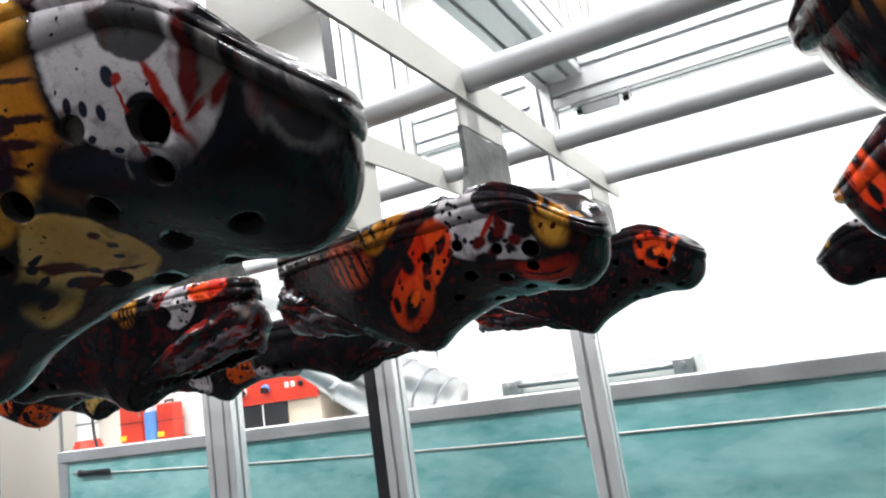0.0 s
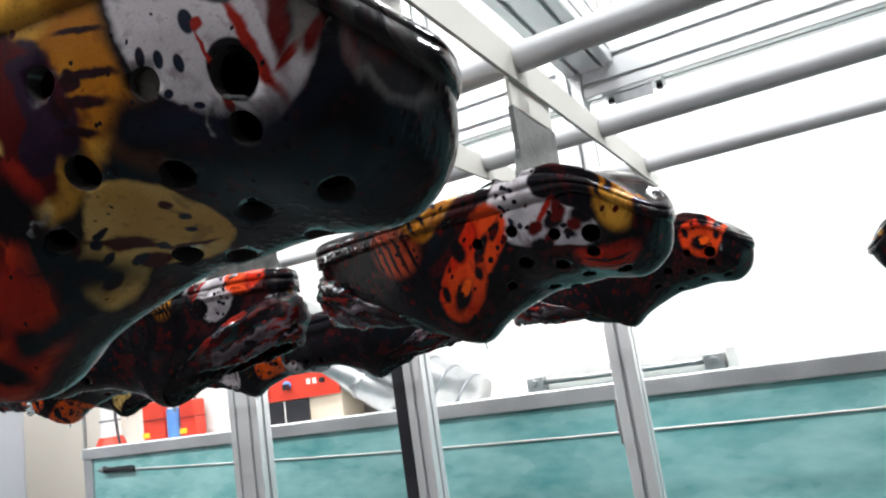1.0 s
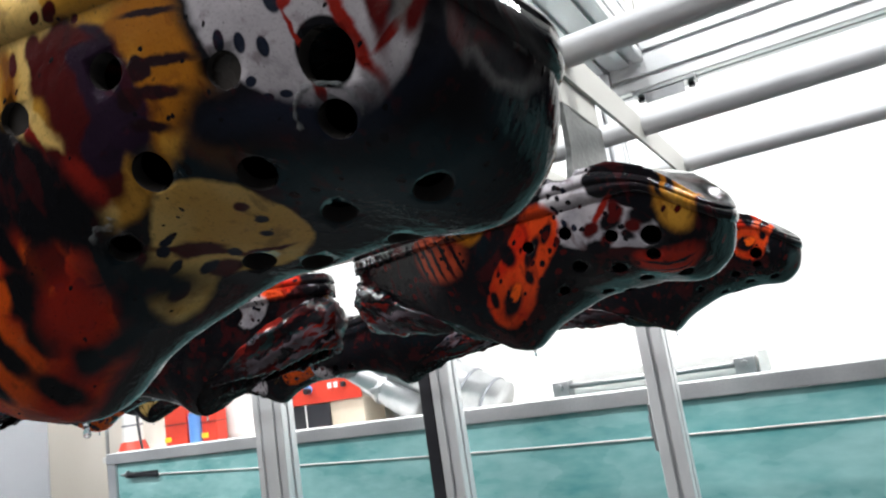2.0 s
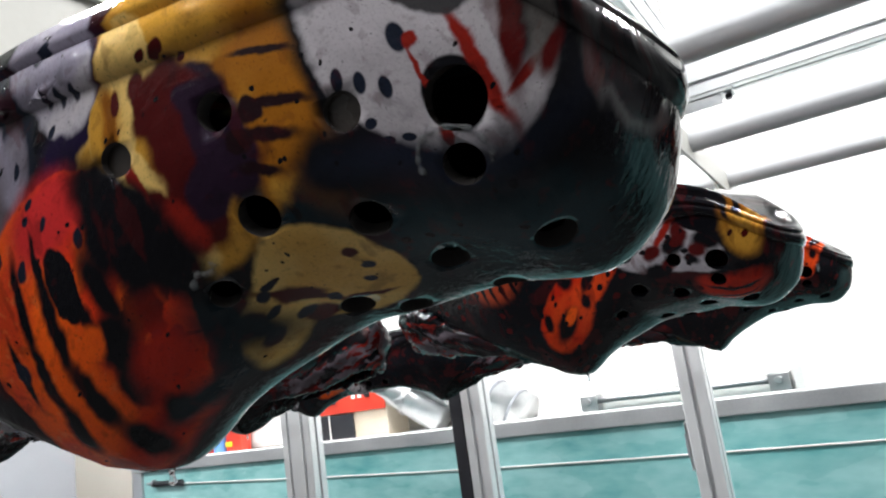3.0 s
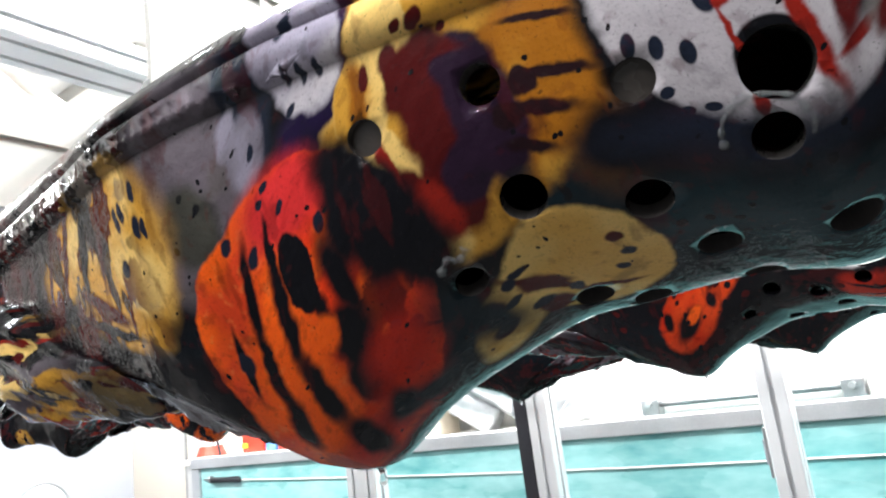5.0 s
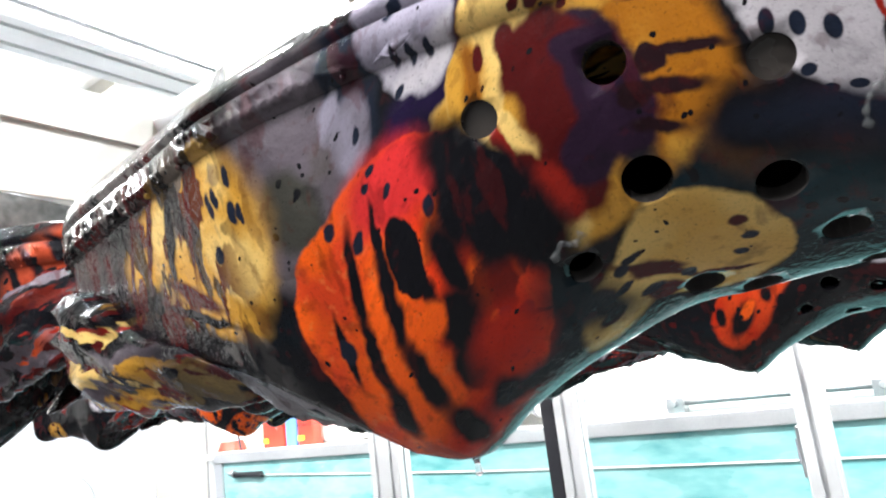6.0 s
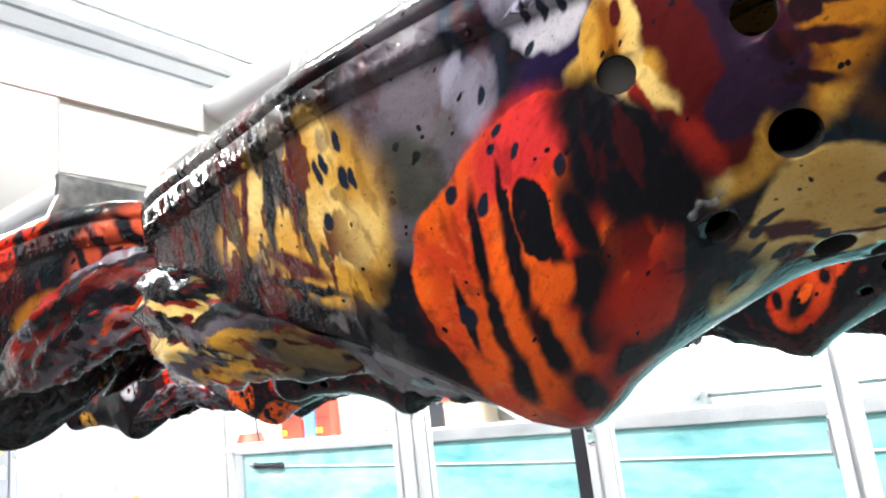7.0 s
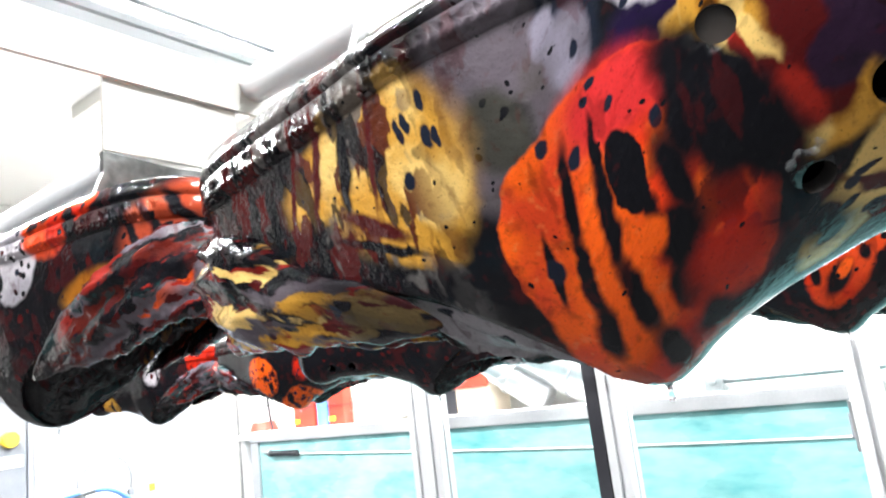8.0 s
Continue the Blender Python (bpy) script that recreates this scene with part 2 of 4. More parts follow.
def even_angles(x, top, n):
    """Angles from the seam up to top that part the section's line into even lengths."""
    t = np.linspace(0, 1, 241)
    a = top * t ** 2.2 / (t ** 2.2 + (1 - t) ** 2.2)
    y = half_width(x) * np.abs(np.cos(a)) ** across(x)
    z = (crown(x) - seam(x)) * np.abs(np.sin(a)) ** upward(x)
    run = np.concatenate([[0], np.cumsum(np.hypot(np.diff(y), np.diff(z)))])
    return [float(v) for v in np.interp(np.linspace(0, run[-1], n + 1), run, a)]


def on_upper(x, degrees, side=1):
    """A point of the upper and its outward direction, by length and angle above the seam."""
    def at(x, a):
        y, z = section(x, radians(a))
        return Vector((x, drift(x) + side * y, z - skew(x, side * y)))
    along = at(x + 0.001, degrees) - at(x - 0.001, degrees)
    up = at(x, min(degrees + 1, 89.9)) - at(x, max(degrees - 1, 0.1))
    n = along.cross(up).normalized()
    p = at(x, degrees)
    return p, n if n.dot(p - Vector((x, drift(x), seam(x)))) > 0 else -n


def arc_to_crown(x, a):
    """Length of the section's line from the angle a to its crown."""
    n, total = 14, 0.0
    y0, z0 = section(x, a)
    for i in range(1, n + 1):
        y1, z1 = section(x, a + (math.pi / 2 - a) * i / n)
        total += math.hypot(y1 - y0, z1 - z0)
        y0, z0 = y1, z1
    return total


def print_uv(p):
    """Where the print film lies on a point of the clog, in centimetres along and round the foot."""
    x = min(max(p[0], 0.0), LEN)
    z = p[2] + skew(x, p[1] - drift(x))
    q = min(max((z - seam(x)) / (crown(x) - seam(x)), 0), 1) ** (1 / upward(x))
    r = (abs(p[1] - drift(x)) / half_width(x)) ** (1 / across(x))
    v = arc_to_crown(x, math.atan2(q, r)) + max(0, seam(x) - z)
    return Vector((p[0] * 100, 100 * v * (1 if p[1] >= drift(x) else -1)))


def give_uv(bm, fn):
    uv = bm.loops.layers.uv.new("print")
    at = {v: fn(v.co) for v in bm.verts}
    for f in bm.faces:
        mid = f.calc_center_median()
        s = 1 if mid.y >= drift(min(max(mid.x, 0), LEN)) else -1
        for lp in f.loops:
            a = at[lp.vert]
            lp[uv].uv = (a[0], s * abs(a[1]))


def clog_shell(nx=96, nk=34):
    """Outer and inner skin of the upper, closed at the seam and round the opening."""
    bm = bmesh.new()
    xs = sorted([LEN * (0.5 - 0.5 * math.cos(math.pi * i / nx)) for i in range(nx + 1)] + [TONGUE])

    def skin(inset):
        rows = []
        for x in xs:
            top = mouth(x) if x < TONGUE else 90
            xx = inset + x * (LEN - 2 * inset) / LEN
            pts = [section(x, a, inset) for a in even_angles(x, radians(top), nk)]
            mid = drift(x)
            left = [bm.verts.new((xx, mid + y, z - skew(x, y))) for y, z in pts]
            right = [bm.verts.new((xx, mid - y, z + skew(x, y))) for y, z in pts[:-1]]
            right.append(left[-1] if x >= TONGUE else bm.verts.new((xx, mid - pts[-1][0], pts[-1][1])))
            rows.append((left, right))
        return rows
    skins = [skin(0.0), skin(0.0045)]
    for rows in skins:
        for (l0, r0), (l1, r1) in zip(rows, rows[1:]):
            for q0, q1 in ((l0, l1), (r0, r1)):
                for j in range(nk):
                    f = bm.faces.new([v for i, v in enumerate((q0[j], q1[j], q1[j + 1], q0[j + 1]))])
                    f.smooth = True
        bm.faces.new(rows[0][0] + rows[0][1][::-1])
        bm.faces.new(rows[-1][0] + rows[-1][1][:-1][::-1])
    o, n = skins
    for a in range(len(xs) - 1):
        for s in (0, 1):
            bm.faces.new((o[a][s][0], o[a + 1][s][0], n[a + 1][s][0], n[a][s][0]))
            if xs[a] < TONGUE - 1e-9:
                bm.faces.new((o[a][s][-1], o[a + 1][s][-1], n[a + 1][s][-1], n[a][s][-1]))
    bm.faces.new((o[0][0][0], o[0][1][0], n[0][1][0], n[0][0][0]))
    bm.faces.new((o[0][0][-1], o[0][1][-1], n[0][1][-1], n[0][0][-1]))
    bm.faces.new((o[-1][0][0], o[-1][1][0], n[-1][1][0], n[-1][0][0]))
    bmesh.ops.recalc_face_normals(bm, faces=bm.faces)
    give_uv(bm, print_uv)
    return bm


def rim_ring(n):
    """Points round the sole's outline with their outward direction."""
    pts = []
    for i in range(n):
        a = 2 * math.pi * i / n
        x, s = LEN / 2 - LEN / 2 * math.cos(a), (1 if math.sin(a) >= 0 else -1)
        pts.append(Vector((x, drift(x) + s * half_width(x), 0)))
    for i in range(n):
        t = pts[(i + 1) % n] - pts[i - 1]
        yield pts[i], Vector((-t.y, t.x, 0)).normalized()


def clog_sole(n=150):
    """A thick foam sole with a rolled edge, a groove and two rows of studs on its side."""
    bm = bmesh.new()
    levels = [(0.0, -0.007), (0.03, -0.0025), (0.12, 0.0012), (0.32, 0.0026), (0.42, 0.0030), (0.46, 0.0016), (0.50, 0.0016), (0.54, 0.0030), (0.78, 0.0026), (0.95, 0.0010), (1.0, -0.002)]
    rim = list(rim_ring(n))
    flip = 1 if rim[n // 4][1].y > 0 else -1
    rings = []
    for k, off in levels:
        ring = []
        for p, g in rim:
            b = underside(p.x)
            ring.append(bm.verts.new(p + g * flip * off + Vector((0, 0, b + (max(0.027, b + 0.013) + max(0, -skew(p.x, p.y - drift(p.x))) - b) * k))))
        rings.append(ring)
    for r0, r1 in zip(rings, rings[1:]):
        for i in range(n):
            f = bm.faces.new((r0[i], r0[(i + 1) % n], r1[(i + 1) % n], r1[i]))
            f.smooth = True
    for ring in (rings[0], rings[-1]):
        mid = [bm.verts.new(((ring[i].co + ring[(n - i) % n].co) / 2)) for i in range(n // 2 + 1)]
        for i in range(n // 2):
            for q0, q1 in ((ring[i], ring[i + 1]), (ring[(n - i) % n], ring[n - i - 1])):
                vs = []
                for v in (q0, q1, mid[i + 1], mid[i]):
                    if v not in vs:
                        vs.append(v)
                if len(vs) > 2:
                    f = bm.faces.new(vs)
                    f.smooth = True
    bmesh.ops.recalc_face_normals(bm, faces=bm.faces)
    rnd = random.Random(3)
    fine = list(rim_ring(300))
    for i, (p, g) in enumerate(fine):
        if 0.012 < p.x < 0.24:
            for k in (0.62, 0.8) if p.x < 0.175 else ():
                b = underside(p.x)
                c = p + g * flip * 0.0017 + Vector((0, 0, b + (0.027 - b) * (k + rnd.uniform(-0.02, 0.02))))
                bmesh.ops.create_icosphere(bm, subdivisions=1, radius=rnd.uniform(0.0011, 0.0016), matrix=Matrix.Translation(c))
    for k in range(300):
        p, g = fine[rnd.randrange(300)]
        if p.x < 0.2:
            b = underside(p.x)
            c = p + g * flip * rnd.uniform(0.0016, 0.0022) + Vector((0, 0, b + (0.027 - b) * rnd.uniform(0.5, 0.98)))
            bmesh.ops.create_icosphere(bm, subdivisions=1, radius=rnd.uniform(0.0005, 0.0011), matrix=Matrix.Translation(c))
    for f in bm.faces:
        f.smooth = True
    give_uv(bm, print_uv)
    return bm


def width_at(x, z):
    q = min(max((z - seam(x)) / (crown(x) - seam(x)), 0), 1) ** (1 / upward(x))
    return half_width(x) * abs(math.cos(math.asin(q))) ** across(x)


def clog_strap():
    """The heel strap: a soft folded band lying against the heel, its ends running flush into the upper."""
    bm = bmesh.new()
    uv = bm.loops.layers.uv.new("print")
    at = {}
    n, m = 150, 44
    rings = []
    for i in range(n + 1):
        t = i / n * 2 - 1
        side = 1 if t >= 0 else -1
        x = 0.122 * abs(t) ** 1.6
        end = min(1, (1.001 - abs(t)) * 2.2)
        zc = 0.0515 + 0.037 * abs(t) ** 1.7 + 0.003 * noise.noise((t * 3, 0, 0))
        hh = (0.0225 - 0.010 * t * t + 0.004 * noise.noise((t * 6, 4, 0)) + 0.0025 * noise.noise((t * 17, 9, 0))) * end ** 0.5
        thick = 0.0048 * end
        nx, ny = -max(0, 1 - abs(t) * 2.2), side * min(1, abs(t) * 3.2) + 0.001
        ln = math.hypot(nx, ny)
        ring = []
        for j in range(m):
            a = 2 * math.pi * j / m
            ca, sa = math.cos(a), math.sin(a)
            z = zc + hh * math.copysign(abs(sa) ** 0.8, sa)
            y = side * width_at(x, z)
            u, v = abs(t) * 13, z * 100
            c = Vector((u * 0.16, (v - 0.34 * u) * 0.62, 3 + side))
            w = 0.0095 * (0.5 - 1.5 * abs(noise.noise(c))) + 0.0060 * (0.35 - abs(noise.noise(c * 2.3))) + 0.0022 * noise.noise(c * 6)
            out = (thick + w * max(0, ca) ** 0.5 * end) * math.copysign(abs(ca) ** 0.6, ca) + 0.0004
            vert = bm.verts.new((x + nx / ln * out, y + ny / ln * out, z))
            at[vert] = (u, side * (v - 0.34 * u))
            ring.append(vert)
        rings.append(ring)
    for r0, r1 in zip(rings, rings[1:]):
        for j in range(m):
            f = bm.faces.new((r0[j], r0[(j + 1) % m], r1[(j + 1) % m], r1[j]))
            f.smooth = True
    bm.faces.new(rings[0])
    bm.faces.new(rings[-1][::-1])
    bmesh.ops.recalc_face_normals(bm, faces=bm.faces)
    for f in bm.faces:
        for lp in f.loops:
            lp[uv].uv = at[lp.vert]
    return bm


def clog_film(seed=0, nx=90, ny=60):
    """The wrinkled wet film sagging across the opening."""
    bm = bmesh.new()
    rows = []
    for i in range(nx + 1):
        x = 0.001 + (TONGUE - 0.002) * i / nx
        y1, z1 = section(x, radians(mouth(x)))
        row = []
        for j in range(ny + 1):
            s = j / ny * 2 - 1
            edge = (1 - abs(s) ** 3) * (1 - (x / TONGUE) ** 5)
            c = Vector((x * 34, s * 3.2 + x * 10, seed * 7.3))
            fold = 1 - abs(noise.noise(c)) * 2.2
            lump = 1 - 0.6 * x / TONGUE
            z = z1 - 0.0015 + edge * lump * (0.006 + 0.008 * fold + 0.007 * noise.noise(c * 2.6) + 0.0035 * noise.noise(c * 6)) + 0.006 * edge * math.sin(math.pi * min(1, x / TONGUE)) + 0.012 * edge * math.exp(-((x - 0.135) / 0.03) ** 2)
            row.append(bm.verts.new((x, s * (y1 - 0.0012), z)))
        rows.append(row)
    for r0, r1 in zip(rows, rows[1:]):
        for j in range(ny):
            f = bm.faces.new((r0[j], r1[j], r1[j + 1], r0[j + 1]))
            f.smooth = True
    bmesh.ops.solidify(bm, geom=bm.faces[:], thickness=0.0012)
    bmesh.ops.recalc_face_normals(bm, faces=bm.faces)
    for f in bm.faces:
        f.smooth = True
    uv = bm.loops.layers.uv.new("print")
    for f in bm.faces:
        for lp in f.loops:
            c = lp.vert.co
            lp[uv].uv = (c.x * 210 + 40, c.y * 260 + 30)
    return bm


def drip(size, seed):
    """A hanging drop with a thin neck, pointing along local +z (down once the clog is hung)."""
    bm = bmesh.new()
    prof = [(0.55, -0.3), (0.42, 0.0), (0.3, 0.3), (0.26, 0.6), (0.34, 0.9), (0.42, 1.15), (0.36, 1.4), (0.18, 1.56), (0.02, 1.6)]
    rings = [[bm.verts.new((r * size * math.cos(2 * math.pi * j / 10), r * size * math.sin(2 * math.pi * j / 10), z * size)) for j in range(10)] for r, z in prof]
    for r0, r1 in zip(rings, rings[1:]):
        for j in range(10):
            f = bm.faces.new((r0[j], r0[(j + 1) % 10], r1[(j + 1) % 10], r1[j]))
            f.smooth = True
    bm.faces.new(rings[0][::-1])
    bm.faces.new(rings[-1])
    return bm


INSIDE = surface("dark_foam", (0.03, 0.026, 0.024), (0.10, 0.08, 0.07), 0.5)

BLK, INK, MAROON, BLOOD = (0.006, 0.006, 0.008), (0.012, 0.016, 0.03), (0.07, 0.006, 0.006), (0.26, 0.016, 0.01)
ORANGE, SCARLET, GOLD, AMBER, CREAM_C = (0.90, 0.115, 0.010), (0.58, 0.020, 0.006), (0.60, 0.30, 0.04), (0.34, 0.12, 0.010), (0.80, 0.53, 0.17)
PALE, LILAC, STONE, PETROL, DUSK = (0.53, 0.49, 0.52), (0.27, 0.245, 0.31), (0.11, 0.10, 0.095), (0.004, 0.010, 0.014), (0.115, 0.095, 0.112)


class Film:
    """A print film: blotches with ragged edges laid one over the other in the film's own plane."""

    def __init__(self, name, wobble=0.22, window=None):
        self.window = window
        self.m, self.n, self.l, self.p = material(name)
        uv = self.n.new("ShaderNodeUVMap")
        uv.uv_map = "print"
        self.uv = uv.outputs[0]
        nz = self.n.new("ShaderNodeTexNoise")
        nz.inputs["Scale"].default_value, nz.inputs["Detail"].default_value = 1.3, 4
        self.l.new(self.uv, nz.inputs[0])
        sub = self.math2("SUBTRACT", nz.outputs[1], (0.5, 0.5, 0.5))
        sc = self.math2("SCALE", sub)
        sc.node.inputs[3].default_value = 2 * wobble
        self.ragged = self.math2("ADD", self.uv, sc)
        self.color = None
        self.tone = self.noise(0.35, 4)
        self.grain = self.noise(14, 3)

    def math2(self, op, a, b=None):
        v = self.n.new("ShaderNodeVectorMath")
        v.operation = op
        self.l.new(a, v.inputs[0])
        if b is not None:
            if isinstance(b, tuple):
                v.inputs[1].default_value = b
            else:
                self.l.new(b, v.inputs[1])
        return v.outputs["Value"] if op == "LENGTH" else v.outputs[0]

    def math(self, op, a, b):
        if a is None or b is None:
            return None
        v = self.n.new("ShaderNodeMath")
        v.operation, v.use_clamp = op, False
        for k, w in enumerate((a, b)):
            if isinstance(w, (int, float)):
                v.inputs[k].default_value = w
            else:
                self.l.new(w, v.inputs[k])
        return v.outputs[0]

    def noise(self, scale, detail=3, src=None):
        nz = self.n.new("ShaderNodeTexNoise")
        nz.inputs["Scale"].default_value, nz.inputs["Detail"].default_value = scale, detail
        self.l.new(src or self.uv, nz.inputs[0])
        return nz.outputs[0]

    def step(self, value, lo, hi, a=0.0, b=1.0):
        r = self.n.new("ShaderNodeMapRange")
        r.interpolation_type = "SMOOTHSTEP"
        for k, w in enumerate((lo, hi, a, b)):
            r.inputs[k + 1].default_value = w
        self.l.new(value, r.inputs[0])
        return r.outputs[0]

    def over(self, mask, c):
        """Lays a colour (or a socket) over what is there."""
        if mask is None:
            return
        mix = self.n.new("ShaderNodeMix")
        mix.data_type = "RGBA"
        for k, w in ((6, self.color), (7, c)):
            if isinstance(w, tuple):
                mix.inputs[k].default_value = rgb(w)
            else:
                self.l.new(w, mix.inputs[k])
        if isinstance(mask, (int, float)):
            mix.inputs[0].default_value = mask
        else:
            self.l.new(mask, mix.inputs[0])
        self.color = mix.outputs[2]

    def oval(self, u, v, ru, rv, turn=0.0, soft=0.12, ragged=True):
        reach = max(ru, rv) * 1.4 + 0.6
        if self.window and (u + reach < self.window[0] or u - reach > self.window[1]):
            return None
        mp = self.n.new("ShaderNodeMapping")
        mp.vector_type = "TEXTURE"
        mp.inputs["Location"].default_value = (u, v, 0)
        mp.inputs["Rotation"].default_value = (0, 0, radians(turn))
        mp.inputs["Scale"].default_value = (ru, rv, 1)
        self.l.new(self.ragged if ragged else self.uv, mp.inputs[0])
        return self.step(self.math2("LENGTH", mp.outputs[0]), 1 + soft, 1 - soft)

    def blot(self, c, *ovals, soft=0.12, ragged=True, tones=None):
        """Ovals of one colour, mottled towards a second tone."""
        for o in ovals:
            mask = self.oval(*o, soft=soft, ragged=ragged)
            if mask is None:
                continue
            if tones:
                self.over(self.math("MULTIPLY", mask, 1.0), c)
                self.over(self.math("MULTIPLY", mask, self.step(self.tone, 0.45, 0.62)), tones)
            else:
                self.over(mask, c)

    def line(self, c, u0, v0, u1, v1, w, soft=0.35):
        ln = math.hypot(u1 - u0, v1 - v0) / 2
        self.blot(c, ((u0 + u1) / 2, (v0 + v1) / 2, ln, w, math.degrees(math.atan2(v1 - v0, u1 - u0))), soft=soft)

    def cells(self, scale, seed):
        vo = self.n.new("ShaderNodeTexVoronoi")
        vo.voronoi_dimensions = "3D"
        vo.inputs["Scale"].default_value = scale
        self.l.new(self.math2("ADD", self.ragged, (seed * 3.1, seed * 5.7, seed)), vo.inputs[0])
        return vo.outputs["Distance"], vo.outputs["Color"]

    def splatter(self, c, scale, size, seed, where=None, share=0.5):
        """Many small drops of one colour."""
        d, col = self.cells(scale, seed)
        sep = self.n.new("ShaderNodeSeparateColor")
        self.l.new(col, sep.inputs[0])
        mask = self.step(d, size * 1.15, size * 0.85)
        mask = self.math("MULTIPLY", mask, self.step(sep.outputs[0], 1 - share, 1 - share + 0.01))
        if where is not None:
            mask = self.math("MULTIPLY", mask, where)
        self.over(mask, c)

    def finish(self, gloss=0.045, relief=0.3):
        far = self.math2("ADD", self.ragged, (5.5, 71, 3))
        self.over(self.step(self.noise(1.1, 8, far), 0.58, 0.70, 0.0, 0.4), BLK)
        self.over(self.step(self.noise(0.7, 7, self.math2("MULTIPLY", far, (1.6, 0.5, 1))), 0.6, 0.66, 0.0, 0.4), MAROON)
        self.over(self.step(self.noise(2.3, 8, far), 0.58, 0.66, 0.0, 0.25), MAROON)
        self.over(self.step(self.noise(9, 3, far), 0.66, 0.72, 0.0, 0.5), BLK)
        self.over(self.step(self.noise(6, 5), 0.62, 0.74, 0.0, 0.05), STONE)
        self.over(self.step(self.grain, 0.5, 0.85, 0.0, 0.35), BLK)
        self.l.new(self.color, self.p.inputs["Base Color"])
        self.l.new(self.step(self.tone, 0.3, 0.7, gloss * 0.5, gloss * 1.5), self.p.inputs["Roughness"])
        self.p.inputs["Specular IOR Level"].default_value = 0.13
        self.p.inputs["Coat Weight"].default_value = 0.10
        self.p.inputs["Coat Roughness"].default_value = 0.015
        b = self.n.new("ShaderNodeBump")
        b.inputs["Strength"].default_value, b.inputs["Distance"].default_value = relief, 0.002
        wav = self.math("ADD", self.noise(0.9, 2), self.math("ADD", self.math("MULTIPLY", self.noise(4.2, 3), 0.4), self.math("MULTIPLY", self.noise(9.5, 2), 0.10)))
        self.l.new(wav, b.inputs["Height"])
        self.l.new(b.outputs[0], self.p.inputs["Normal"])
        self.l.new(b.outputs[0], self.p.inputs["Coat Normal"])
        return self.m

    def ground(self):
        """Near-black ground with cloudy stone, petrol and dark red passages, then chance blotches of the film's colours."""
        self.color = BLK
        self.over(self.step(self.noise(0.22, 3), 0.54, 0.72, 0, 0.10), STONE)
        self.over(self.step(self.noise(0.3, 3, self.math2("ADD", self.uv, (31, 7, 2))), 0.56, 0.68, 0, 0.6), PETROL)
        self.over(self.step(self.noise(0.5, 5, self.math2("ADD", self.ragged, (11, 47, 5))), 0.56, 0.62, 0, 0.45), MAROON)
        return self

    def chance(self, amount=1.0, scale=0.155, seed=2):
        d, col = self.cells(scale, seed)
        sep = self.n.new("ShaderNodeSeparateColor")
        self.l.new(col, sep.inputs[0])
        ramp = self.n.new("ShaderNodeValToRGB")
        ramp.color_ramp.interpolation = "CONSTANT"
        stops = ((0, ORANGE), (0.3, GOLD), (0.5, PALE), (0.72, SCARLET), (0.85, CREAM_C))
        els = ramp.color_ramp.elements
        els[0].color, els[1].position, els[1].color = rgb(stops[0][1]), stops[1][0], rgb(stops[1][1])
        for at, c in stops[2:]:
            els.new(at).color = rgb(c)
        self.l.new(sep.outputs[1], ramp.inputs[0])
        mask = self.math("MULTIPLY", self.step(d, 0.47, 0.40), self.step(sep.outputs[2], 0.18, 0.19, 0, amount))
        self.over(mask, ramp.outputs[0])
        streak = self.step(self.noise(0.9, 5, self.math2("MULTIPLY", self.ragged, (1.0, 0.35, 1))), 0.54, 0.6)
        self.over(self.math("MULTIPLY", mask, streak), BLK)
        self.splatter(MAROON, 0.8, 0.33, 4, mask, 0.6)
        self.splatter(INK, 1.3, 0.30, 8, mask, 0.6)
        return self


PURPLE, SLATE, OLIVE = (0.012, 0.006, 0.030), (0.005, 0.014, 0.020), (0.05, 0.048, 0.04)


